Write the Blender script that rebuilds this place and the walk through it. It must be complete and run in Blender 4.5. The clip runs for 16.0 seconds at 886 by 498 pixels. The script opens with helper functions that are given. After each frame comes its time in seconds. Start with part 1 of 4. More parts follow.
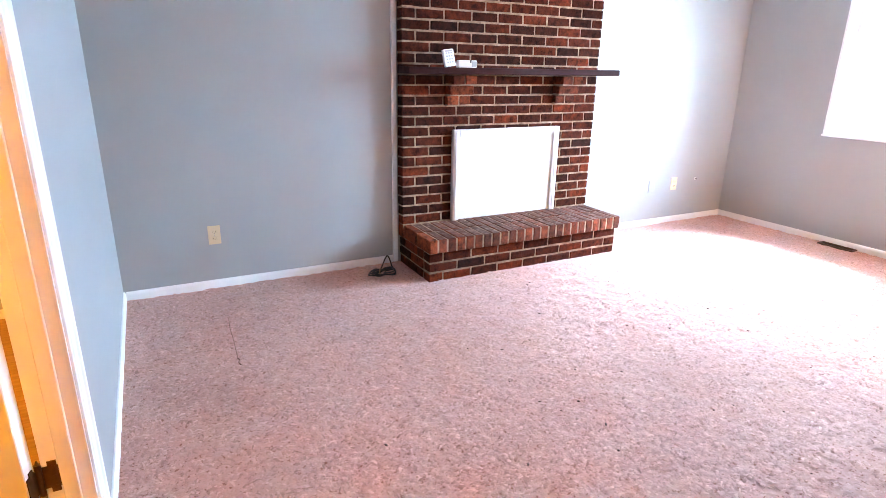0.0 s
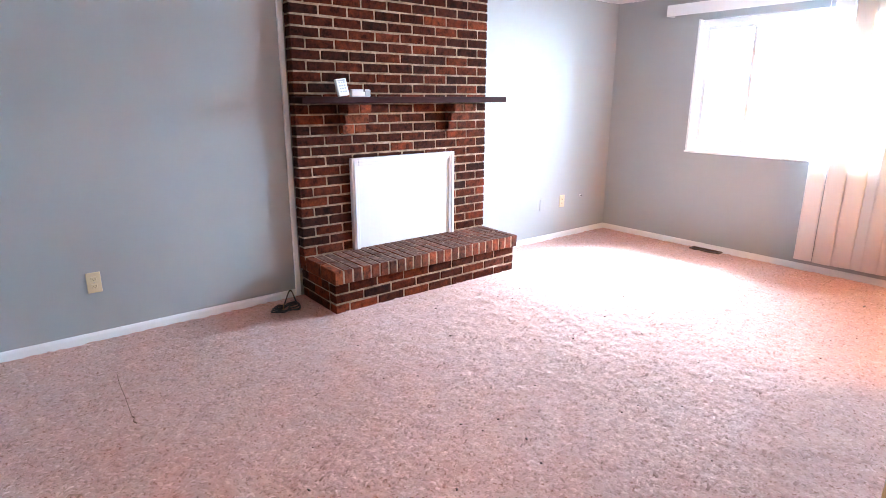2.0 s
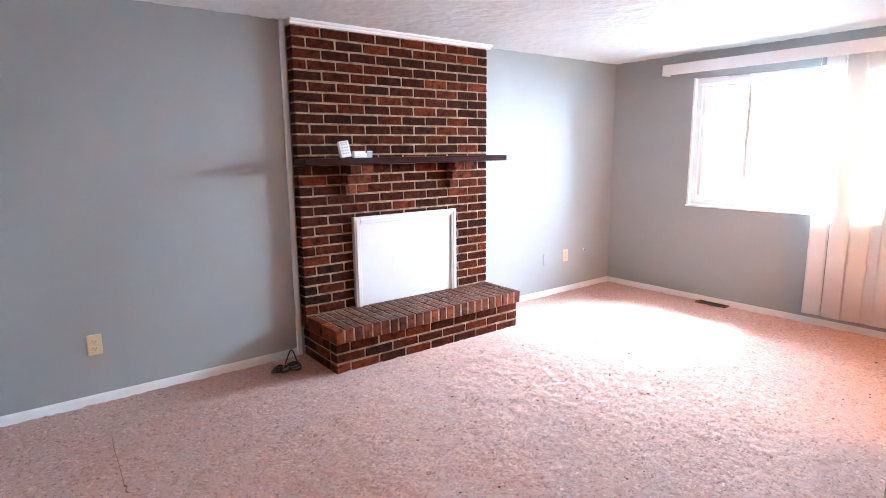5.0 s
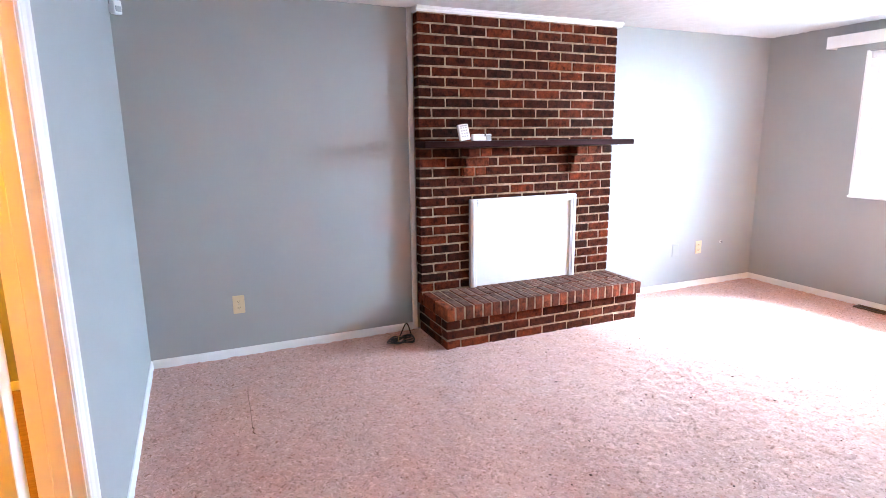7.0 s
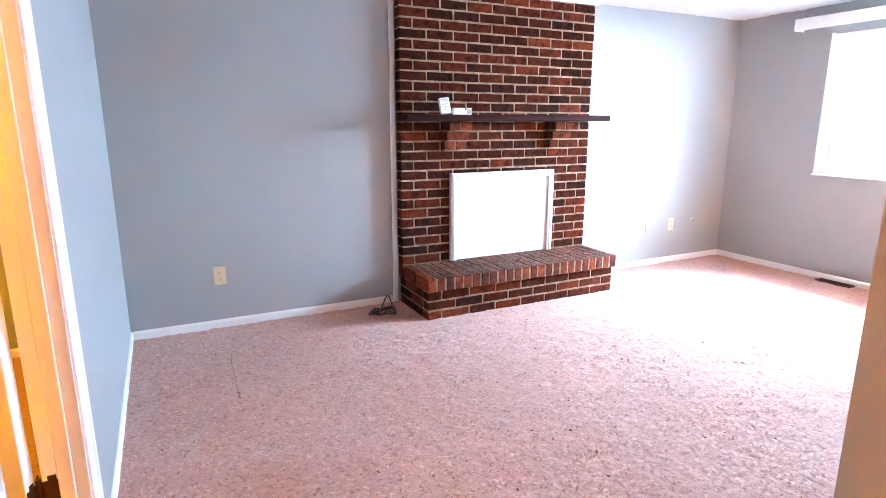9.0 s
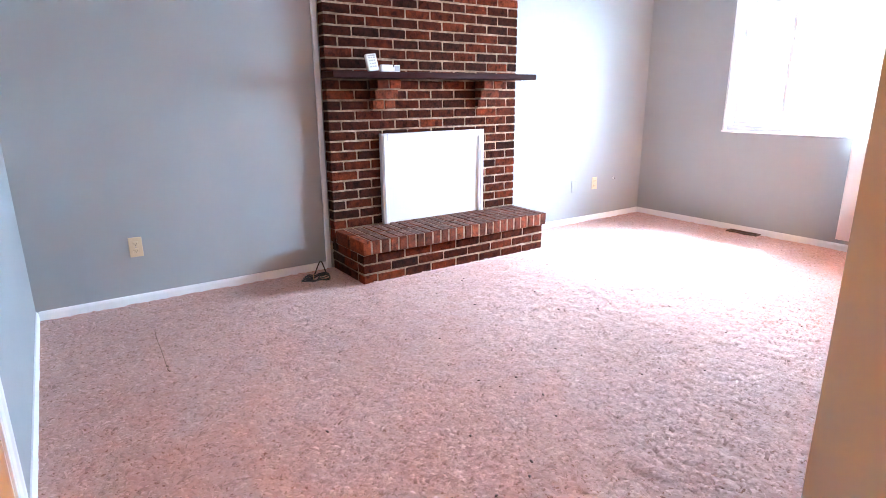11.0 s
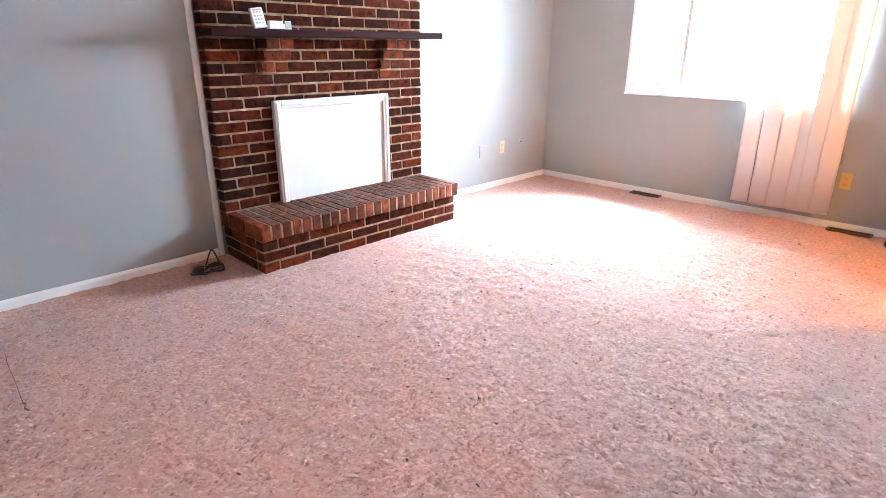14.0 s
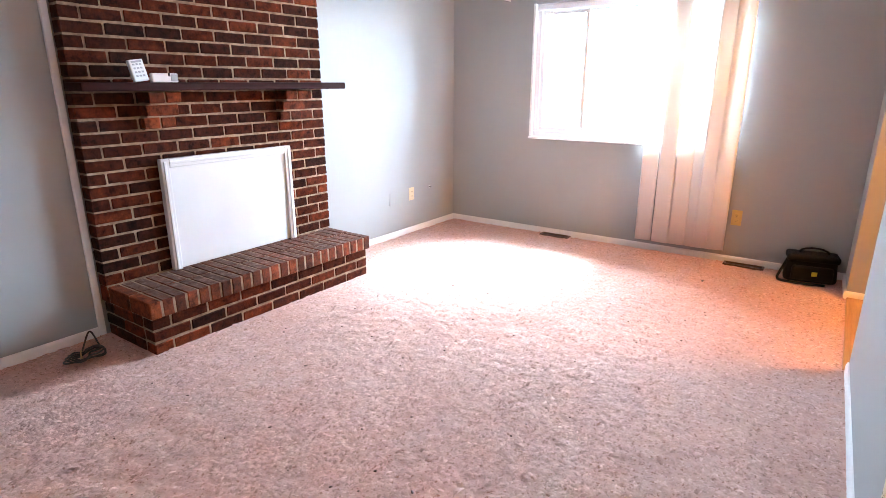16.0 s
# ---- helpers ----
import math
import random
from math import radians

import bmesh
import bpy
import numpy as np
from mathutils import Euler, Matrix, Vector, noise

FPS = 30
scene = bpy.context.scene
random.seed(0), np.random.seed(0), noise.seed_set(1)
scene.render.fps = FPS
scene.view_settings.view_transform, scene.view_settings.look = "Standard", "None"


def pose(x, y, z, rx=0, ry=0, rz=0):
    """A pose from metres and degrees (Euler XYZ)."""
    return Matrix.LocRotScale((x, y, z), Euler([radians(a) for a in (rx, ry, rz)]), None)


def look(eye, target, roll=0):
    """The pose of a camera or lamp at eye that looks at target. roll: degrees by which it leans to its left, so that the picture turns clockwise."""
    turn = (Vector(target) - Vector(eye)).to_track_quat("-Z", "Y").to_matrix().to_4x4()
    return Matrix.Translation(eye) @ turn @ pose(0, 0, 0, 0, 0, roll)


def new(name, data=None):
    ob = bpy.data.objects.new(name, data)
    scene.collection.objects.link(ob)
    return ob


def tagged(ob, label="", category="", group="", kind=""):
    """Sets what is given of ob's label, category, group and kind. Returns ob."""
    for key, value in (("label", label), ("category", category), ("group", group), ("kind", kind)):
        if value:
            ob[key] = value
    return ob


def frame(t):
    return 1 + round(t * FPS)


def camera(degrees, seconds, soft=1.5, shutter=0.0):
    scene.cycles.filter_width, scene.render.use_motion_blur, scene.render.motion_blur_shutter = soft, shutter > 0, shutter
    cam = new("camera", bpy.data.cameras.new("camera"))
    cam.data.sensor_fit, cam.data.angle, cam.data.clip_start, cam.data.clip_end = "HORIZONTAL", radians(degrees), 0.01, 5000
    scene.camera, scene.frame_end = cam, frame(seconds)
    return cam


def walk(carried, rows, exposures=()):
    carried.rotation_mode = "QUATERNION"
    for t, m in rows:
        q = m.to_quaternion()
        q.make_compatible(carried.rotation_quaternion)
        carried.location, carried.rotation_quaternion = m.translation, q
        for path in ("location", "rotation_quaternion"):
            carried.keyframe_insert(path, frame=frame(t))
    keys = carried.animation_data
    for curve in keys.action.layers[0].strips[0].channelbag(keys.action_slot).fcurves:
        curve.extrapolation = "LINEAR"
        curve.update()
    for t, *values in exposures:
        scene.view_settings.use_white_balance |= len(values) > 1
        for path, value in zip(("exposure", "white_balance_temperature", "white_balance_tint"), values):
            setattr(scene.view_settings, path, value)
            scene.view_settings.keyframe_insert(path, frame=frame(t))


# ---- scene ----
# Camera and its walk
cam = camera(76.2, 16.0, soft=0.85)
PATH = [
    (0, (0.355, 0.055, 1.345), (1.234, 1.744, 0.733), 1.0),
    (0.1, (0.347, 0.059, 1.345), (1.248, 1.738, 0.737), 0.9),
    (0.2, (0.339, 0.063, 1.344), (1.263, 1.731, 0.741), 0.8),
    (0.3, (0.332, 0.067, 1.344), (1.278, 1.724, 0.745), 0.7),
    (0.4, (0.326, 0.071, 1.344), (1.294, 1.717, 0.749), 0.6),
    (0.5, (0.321, 0.075, 1.344), (1.31, 1.709, 0.752), 0.6),
    (0.6, (0.318, 0.079, 1.346), (1.327, 1.702, 0.757), 0.6),
    (0.7, (0.316, 0.082, 1.35), (1.345, 1.694, 0.764), 0.6),
    (0.8, (0.315, 0.085, 1.355), (1.363, 1.685, 0.772), 0.6),
    (0.9, (0.314, 0.087, 1.36), (1.38, 1.677, 0.779), 0.6),
    (1, (0.314, 0.088, 1.362), (1.396, 1.668, 0.785), 0.6),
    (1.1, (0.314, 0.087, 1.363), (1.41, 1.659, 0.79), 0.6),
    (1.2, (0.314, 0.085, 1.363), (1.423, 1.65, 0.796), 0.5),
    (1.3, (0.314, 0.082, 1.363), (1.435, 1.641, 0.802), 0.4),
    (1.4, (0.314, 0.08, 1.363), (1.446, 1.633, 0.808), 0.4),
    (1.5, (0.311, 0.083, 1.361), (1.456, 1.629, 0.813), 0.3),
    (1.6, (0.307, 0.09, 1.358), (1.466, 1.628, 0.816), 0.3),
    (1.7, (0.307, 0.09, 1.357), (1.477, 1.621, 0.82), 0.2),
    (1.8, (0.307, 0.09, 1.355), (1.488, 1.614, 0.822), 0.2),
    (1.9, (0.308, 0.091, 1.353), (1.498, 1.609, 0.825), 0.1),
    (2, (0.31, 0.091, 1.352), (1.508, 1.604, 0.829), 0.1),
    (2.1, (0.313, 0.091, 1.354), (1.518, 1.601, 0.835), 0.1),
    (2.2, (0.317, 0.092, 1.358), (1.527, 1.599, 0.844), 0.1),
    (2.3, (0.321, 0.093, 1.364), (1.535, 1.598, 0.855), 0.1),
    (2.4, (0.324, 0.094, 1.37), (1.542, 1.599, 0.867), 0.1),
    (2.5, (0.325, 0.097, 1.376), (1.546, 1.601, 0.879), 0.1),
    (2.6, (0.324, 0.099, 1.381), (1.548, 1.604, 0.89), 0.1),
    (2.7, (0.322, 0.103, 1.384), (1.548, 1.607, 0.901), 0.2),
    (2.8, (0.32, 0.105, 1.386), (1.547, 1.611, 0.912), 0.2),
    (2.9, (0.318, 0.107, 1.388), (1.546, 1.615, 0.921), 0.2),
    (3, (0.317, 0.108, 1.389), (1.546, 1.618, 0.93), 0.1),
    (3.1, (0.317, 0.108, 1.391), (1.546, 1.62, 0.938), 0.1),
    (3.2, (0.317, 0.107, 1.392), (1.546, 1.621, 0.946), 0.0),
    (3.3, (0.317, 0.106, 1.392), (1.546, 1.622, 0.953), -0.0),
    (3.4, (0.317, 0.104, 1.393), (1.546, 1.622, 0.961), -0.1),
    (3.5, (0.318, 0.102, 1.394), (1.546, 1.622, 0.968), -0.1),
    (3.6, (0.318, 0.1, 1.395), (1.547, 1.621, 0.974), -0.2),
    (3.7, (0.319, 0.098, 1.396), (1.547, 1.621, 0.98), -0.2),
    (3.8, (0.319, 0.095, 1.396), (1.547, 1.62, 0.987), -0.3),
    (3.9, (0.32, 0.093, 1.397), (1.548, 1.619, 0.992), -0.3),
    (4, (0.322, 0.09, 1.397), (1.548, 1.619, 0.998), -0.4),
    (4.1, (0.323, 0.087, 1.398), (1.549, 1.618, 1.004), -0.4),
    (4.2, (0.325, 0.085, 1.398), (1.549, 1.618, 1.009), -0.5),
    (4.3, (0.327, 0.082, 1.398), (1.55, 1.617, 1.015), -0.5),
    (4.4, (0.329, 0.079, 1.399), (1.55, 1.617, 1.02), -0.5),
    (4.5, (0.332, 0.077, 1.399), (1.55, 1.618, 1.025), -0.6),
    (4.6, (0.335, 0.074, 1.399), (1.551, 1.619, 1.03), -0.6),
    (4.7, (0.339, 0.072, 1.399), (1.551, 1.62, 1.035), -0.6),
    (4.8, (0.343, 0.07, 1.399), (1.551, 1.623, 1.04), -0.6),
    (4.9, (0.347, 0.068, 1.4), (1.551, 1.625, 1.045), -0.6),
    (5, (0.352, 0.067, 1.4), (1.551, 1.629, 1.051), -0.6),
    (5.1, (0.358, 0.065, 1.4), (1.551, 1.633, 1.056), -0.6),
    (5.2, (0.364, 0.065, 1.4), (1.551, 1.638, 1.061), -0.6),
    (5.3, (0.37, 0.064, 1.4), (1.55, 1.645, 1.067), -0.6),
    (5.4, (0.379, 0.067, 1.393), (1.547, 1.657, 1.063), -0.6),
    (5.5, (0.39, 0.07, 1.385), (1.543, 1.671, 1.056), -0.6),
    (5.6, (0.401, 0.067, 1.386), (1.539, 1.678, 1.054), -0.6),
    (5.7, (0.411, 0.061, 1.388), (1.534, 1.681, 1.052), -0.6),
    (5.8, (0.418, 0.052, 1.391), (1.527, 1.681, 1.05), -0.6),
    (5.9, (0.424, 0.041, 1.393), (1.518, 1.68, 1.047), -0.6),
    (6, (0.427, 0.031, 1.394), (1.504, 1.68, 1.044), -0.6),
    (6.1, (0.43, 0.021, 1.394), (1.487, 1.681, 1.04), -0.6),
    (6.2, (0.432, 0.012, 1.391), (1.467, 1.685, 1.035), -0.6),
    (6.3, (0.433, 0.003, 1.389), (1.444, 1.691, 1.03), -0.6),
    (6.4, (0.434, -0.005, 1.386), (1.419, 1.698, 1.024), -0.7),
    (6.5, (0.436, -0.012, 1.386), (1.391, 1.707, 1.02), -0.7),
    (6.6, (0.438, -0.019, 1.386), (1.361, 1.716, 1.016), -0.7),
    (6.7, (0.44, -0.027, 1.386), (1.329, 1.725, 1.01), -0.6),
    (6.8, (0.443, -0.034, 1.385), (1.297, 1.734, 1.004), -0.6),
    (6.9, (0.446, -0.041, 1.385), (1.265, 1.742, 0.997), -0.6),
    (7, (0.449, -0.047, 1.385), (1.235, 1.749, 0.991), -0.6),
    (7.1, (0.451, -0.054, 1.385), (1.205, 1.755, 0.984), -0.6),
    (7.2, (0.454, -0.06, 1.384), (1.179, 1.759, 0.977), -0.6),
    (7.3, (0.457, -0.065, 1.383), (1.155, 1.763, 0.97), -0.6),
    (7.4, (0.46, -0.07, 1.38), (1.134, 1.765, 0.962), -0.6),
    (7.5, (0.464, -0.076, 1.376), (1.117, 1.767, 0.954), -0.6),
    (7.6, (0.469, -0.081, 1.37), (1.105, 1.767, 0.944), -0.6),
    (7.7, (0.474, -0.085, 1.36), (1.096, 1.767, 0.932), -0.6),
    (7.8, (0.479, -0.089, 1.349), (1.09, 1.766, 0.92), -0.5),
    (7.9, (0.482, -0.093, 1.339), (1.087, 1.764, 0.91), -0.5),
    (8, (0.484, -0.096, 1.332), (1.087, 1.762, 0.902), -0.5),
    (8.1, (0.483, -0.096, 1.327), (1.091, 1.76, 0.896), -0.5),
    (8.2, (0.48, -0.095, 1.325), (1.104, 1.755, 0.893), -0.4),
    (8.3, (0.477, -0.094, 1.324), (1.123, 1.748, 0.891), -0.3),
    (8.4, (0.471, -0.093, 1.323), (1.145, 1.739, 0.889), -0.3),
    (8.5, (0.461, -0.092, 1.32), (1.168, 1.728, 0.886), -0.2),
    (8.6, (0.448, -0.092, 1.316), (1.187, 1.715, 0.882), -0.1),
    (8.7, (0.428, -0.091, 1.311), (1.2, 1.702, 0.877), -0.1),
    (8.8, (0.406, -0.089, 1.305), (1.212, 1.689, 0.871), -0.1),
    (8.9, (0.386, -0.088, 1.299), (1.224, 1.675, 0.864), -0.1),
    (9, (0.373, -0.089, 1.295), (1.24, 1.66, 0.857), -0.0),
    (9.1, (0.367, -0.093, 1.29), (1.261, 1.641, 0.85), -0.0),
    (9.2, (0.366, -0.097, 1.286), (1.283, 1.624, 0.841), -0.0),
    (9.3, (0.365, -0.096, 1.282), (1.304, 1.611, 0.832), -0.1),
    (9.4, (0.364, -0.095, 1.278), (1.322, 1.6, 0.821), -0.1),
    (9.5, (0.363, -0.093, 1.273), (1.339, 1.591, 0.811), -0.1),
    (9.6, (0.361, -0.09, 1.267), (1.353, 1.583, 0.8), -0.1),
    (9.7, (0.359, -0.087, 1.261), (1.365, 1.577, 0.79), -0.1),
    (9.8, (0.357, -0.082, 1.255), (1.375, 1.572, 0.779), -0.2),
    (9.9, (0.355, -0.078, 1.249), (1.384, 1.568, 0.769), -0.2),
    (10, (0.352, -0.073, 1.243), (1.392, 1.565, 0.758), -0.2),
    (10.1, (0.35, -0.068, 1.236), (1.398, 1.564, 0.747), -0.3),
    (10.2, (0.347, -0.063, 1.23), (1.403, 1.563, 0.737), -0.3),
    (10.3, (0.344, -0.057, 1.224), (1.406, 1.562, 0.727), -0.3),
    (10.4, (0.341, -0.052, 1.218), (1.409, 1.563, 0.717), -0.4),
    (10.5, (0.338, -0.047, 1.212), (1.411, 1.563, 0.707), -0.4),
    (10.6, (0.335, -0.042, 1.206), (1.412, 1.564, 0.698), -0.4),
    (10.7, (0.332, -0.038, 1.202), (1.413, 1.565, 0.689), -0.4),
    (10.8, (0.33, -0.034, 1.197), (1.413, 1.566, 0.681), -0.4),
    (10.9, (0.327, -0.03, 1.193), (1.413, 1.567, 0.673), -0.4),
    (11, (0.325, -0.027, 1.19), (1.412, 1.568, 0.666), -0.4),
    (11.1, (0.323, -0.025, 1.188), (1.411, 1.568, 0.659), -0.4),
    (11.2, (0.322, -0.024, 1.186), (1.41, 1.567, 0.653), -0.4),
    (11.3, (0.32, -0.023, 1.185), (1.409, 1.566, 0.648), -0.4),
    (11.4, (0.319, -0.03, 1.188), (1.403, 1.561, 0.643), -0.3),
    (11.5, (0.318, -0.036, 1.19), (1.391, 1.558, 0.636), -0.3),
    (11.6, (0.315, -0.034, 1.19), (1.379, 1.563, 0.625), -0.3),
    (11.7, (0.311, -0.028, 1.19), (1.367, 1.571, 0.614), -0.3),
    (11.8, (0.308, -0.019, 1.189), (1.357, 1.58, 0.603), -0.3),
    (11.9, (0.306, -0.01, 1.188), (1.35, 1.589, 0.593), -0.3),
    (12, (0.305, -0.002, 1.188), (1.348, 1.594, 0.584), -0.3),
    (12.1, (0.304, 0.006, 1.187), (1.348, 1.598, 0.574), -0.2),
    (12.2, (0.302, 0.012, 1.185), (1.352, 1.597, 0.564), -0.2),
    (12.3, (0.301, 0.017, 1.183), (1.358, 1.594, 0.554), -0.2),
    (12.4, (0.3, 0.024, 1.181), (1.368, 1.59, 0.545), -0.2),
    (12.5, (0.299, 0.032, 1.179), (1.38, 1.588, 0.537), -0.2),
    (12.6, (0.302, 0.038, 1.179), (1.396, 1.582, 0.532), -0.2),
    (12.7, (0.305, 0.046, 1.179), (1.414, 1.578, 0.53), -0.2),
    (12.8, (0.307, 0.057, 1.179), (1.433, 1.576, 0.528), -0.2),
    (12.9, (0.311, 0.067, 1.179), (1.453, 1.574, 0.528), -0.2),
    (13, (0.314, 0.077, 1.181), (1.472, 1.571, 0.527), -0.2),
    (13.1, (0.306, 0.111, 1.182), (1.486, 1.586, 0.527), -0.1),
    (13.2, (0.318, 0.122, 1.19), (1.511, 1.586, 0.531), -0.0),
    (13.3, (0.334, 0.135, 1.2), (1.54, 1.586, 0.538), 0.0),
    (13.4, (0.351, 0.149, 1.212), (1.572, 1.587, 0.546), 0.1),
    (13.5, (0.376, 0.157, 1.224), (1.607, 1.583, 0.555), 0.1),
    (13.6, (0.385, 0.189, 1.233), (1.636, 1.596, 0.561), 0.1),
    (13.7, (0.399, 0.212, 1.241), (1.669, 1.603, 0.568), 0.1),
    (13.8, (0.412, 0.236, 1.248), (1.702, 1.608, 0.574), 0.2),
    (13.9, (0.427, 0.258, 1.254), (1.738, 1.609, 0.578), 0.2),
    (14, (0.443, 0.276, 1.259), (1.776, 1.604, 0.582), 0.2),
    (14.1, (0.462, 0.288, 1.264), (1.818, 1.592, 0.585), 0.2),
    (14.2, (0.482, 0.296, 1.268), (1.861, 1.574, 0.587), 0.3),
    (14.3, (0.502, 0.301, 1.271), (1.905, 1.553, 0.589), 0.4),
    (14.4, (0.521, 0.308, 1.275), (1.947, 1.533, 0.592), 0.4),
    (14.5, (0.536, 0.317, 1.278), (1.985, 1.515, 0.596), 0.4),
    (14.6, (0.547, 0.331, 1.282), (2.019, 1.502, 0.602), 0.4),
    (14.7, (0.554, 0.348, 1.285), (2.047, 1.495, 0.61), 0.3),
    (14.8, (0.559, 0.366, 1.289), (2.07, 1.492, 0.62), 0.3),
    (14.9, (0.562, 0.384, 1.293), (2.089, 1.493, 0.631), 0.3),
    (15, (0.565, 0.399, 1.298), (2.103, 1.497, 0.643), 0.4),
    (15.1, (0.569, 0.41, 1.303), (2.114, 1.503, 0.656), 0.5),
    (15.2, (0.572, 0.418, 1.309), (2.122, 1.509, 0.67), 0.5),
    (15.3, (0.576, 0.423, 1.315), (2.129, 1.514, 0.685), 0.4),
    (15.4, (0.578, 0.427, 1.32), (2.134, 1.52, 0.699), 0.3),
    (15.5, (0.579, 0.43, 1.325), (2.137, 1.525, 0.713), 0.2),
    (15.6, (0.579, 0.433, 1.329), (2.139, 1.53, 0.727), 0.1),
    (15.7, (0.578, 0.436, 1.333), (2.14, 1.536, 0.74), 0.1),
    (15.8, (0.577, 0.44, 1.337), (2.141, 1.541, 0.753), 0.0),
    (15.9, (0.576, 0.443, 1.34), (2.141, 1.547, 0.766), 0.0),
    (16, (0.574, 0.447, 1.343), (2.142, 1.553, 0.779), -0.0),
]
EXPOSURES = [(0, 3.33, 5650, 9), (2.5, 3.0, 5850, 9), (5.5, 2.88, 6000, 9), (6.5, 3.03, 5850, 9), (8, 3.4, 5700, 9), (9, 3.36, 5550, 9), (11.5, 3.2, 5600, 9), (12.5, 3.2, 5750, 9), (14.5, 2.99, 6200, 9), (16, 2.82, 6150, 9)]
walk(cam, [(t, look(eye, target, roll)) for t, eye, target, roll in PATH], EXPOSURES)

# Plan, in metres
WEST, EAST, NORTH, SOUTH = 0.1105, 5.318, 3.667, 0.26
TOP = 2.215
SOUTH_BACK = 0.14
HALL_END = -1.75
WEST_BACK = 0.013
DOOR_A, DOOR_B, DOOR_H = 0.868, 1.578, 2.03
NEAR_JAMB, FAR_JAMB_A, FAR_JAMB_B = 0.98, 3.72, 4.90
SKEW = pose(0.98, 0.20, 0, 0, 0, 1.32)  # the south wall stands slightly askew
FLOOR_END = 0.10
WIN_Y0, WIN_Y1, WIN_Z0, WIN_Z1 = 1.15, 2.82, 0.865, 1.99

# World, daylight and lamps
world = bpy.data.worlds.new("world")
scene.world = world
world.use_nodes = True
wn = world.node_tree
sky = wn.nodes.new("ShaderNodeTexSky")
sky.sky_type = 'NISHITA'
sky.sun_disc = False
sky.sun_elevation, sky.sun_rotation = radians(49), radians(109)
wn.nodes["Background"].inputs["Strength"].default_value = 0.06
wn.links.new(sky.outputs[0], wn.nodes["Background"].inputs["Color"])


def area_lamp(name, m, width, height, watts, colour):
    data = bpy.data.lights.new(name, 'AREA')
    data.shape, data.size, data.size_y = 'RECTANGLE', width, height
    data.energy, data.color = watts, colour
    ob = new(name, data)
    ob.matrix_world = m
    return ob


def bulb(name, place, watts, colour, radius=0.08):
    data = bpy.data.lights.new(name, 'POINT')
    data.energy, data.color, data.shadow_soft_size = watts, colour, radius
    ob = new(name, data)
    ob.location = place
    return ob


sun_data = bpy.data.lights.new("sun", 'SUN')
sun_data.energy, sun_data.angle, sun_data.color = 5.6, radians(25), (0.70, 0.86, 1.0)
sun = new("sun", sun_data)
sun.matrix_world = look((9.0, 0.75, 5.8), (4.2, 2.4, 0.0))
area_lamp("window_daylight", look((6.3, 2.25, 2.07), (0.0, 2.25, 2.07)), 2.25, 1.2, 101, (0.63, 0.825, 1.0))
bulb("hall_bulb", (0.40, -0.5, 1.9), 4.2, (1.0, 0.28, 0.008), 0.12)
bulb("foyer_bulb", (4.25, -0.9, 2.0), 29, (1.0, 0.38, 0.04), 0.22)
bulb("side_room_bulb", (-0.14, -0.35, 1.85), 13.5, (1.0, 0.35, 0.005), 0.08)
# no lamp known here: added fill to brighten the gap behind the door leaf
bulb("side_room_far_fill", (-0.75, 2.75, 1.95), 12.0, (1.0, 0.43, 0.008), 0.15)



# Materials
def material(name):
    m = bpy.data.materials.new(name)
    m.use_nodes = True
    return m, m.node_tree, m.node_tree.nodes["Principled BSDF"]


def node(nt, kind, **inputs):
    n = nt.nodes.new(kind)
    for key, value in inputs.items():
        n.inputs[key.replace("_", " ")].default_value = value
    return n


def ramp(nt, fac, stops):
    n = nt.nodes.new("ShaderNodeValToRGB")
    els = n.color_ramp.elements
    while len(els) < len(stops):
        els.new(0.5)
    for el, (at, col) in zip(els, stops):
        el.position, el.color = at, (*col, 1)
    nt.links.new(fac, n.inputs["Fac"])
    return n.outputs["Color"]


def coords(nt):
    return nt.nodes.new("ShaderNodeNewGeometry").outputs["Position"]


def noise_fac(nt, scale, detail=4, rough=0.55, vec=None):
    n = node(nt, "ShaderNodeTexNoise", Scale=scale, Detail=detail, Roughness=rough)
    nt.links.new(vec if vec is not None else coords(nt), n.inputs["Vector"])
    return n.outputs["Fac"]


def mixed(nt, fac, a, b, blend='MIX'):
    n = nt.nodes.new("ShaderNodeMix")
    n.data_type, n.blend_type = 'RGBA', blend
    for sock, v in ((n.inputs[0], fac), (n.inputs[6], a), (n.inputs[7], b)):
        if isinstance(v, (int, float)):
            sock.default_value = v
        elif isinstance(v, tuple):
            sock.default_value = (*v, 1)
        else:
            nt.links.new(v, sock)
    return n.outputs[2]


def bumped(nt, bsdf, fac, strength, distance):
    n = node(nt, "ShaderNodeBump", Strength=strength, Distance=distance)
    nt.links.new(fac, n.inputs["Height"])
    nt.links.new(n.outputs[0], bsdf.inputs["Normal"])


def plain(name, colour, rough=0.5, metal=0.0, vary=0.08, scale=6.0, grain=120.0, bump=0.12, depth=0.001):
    """Paint, plastic or metal with a broad mottling and a fine grain."""
    m, nt, b = material(name)
    dark = tuple(c * (1 - vary) for c in colour)
    light = tuple(min(1, c * (1 + vary)) for c in colour)
    broad = mixed(nt, noise_fac(nt, scale, 3), dark, light)
    fine = mixed(nt, noise_fac(nt, grain, 2), tuple(1 - vary * 0.6 for _ in range(3)), (1, 1, 1))
    nt.links.new(mixed(nt, 1.0, broad, fine, 'MULTIPLY'), b.inputs["Base Color"])
    b.inputs["Roughness"].default_value, b.inputs["Metallic"].default_value = rough, metal
    bumped(nt, b, noise_fac(nt, grain, 3), bump, depth)
    return m


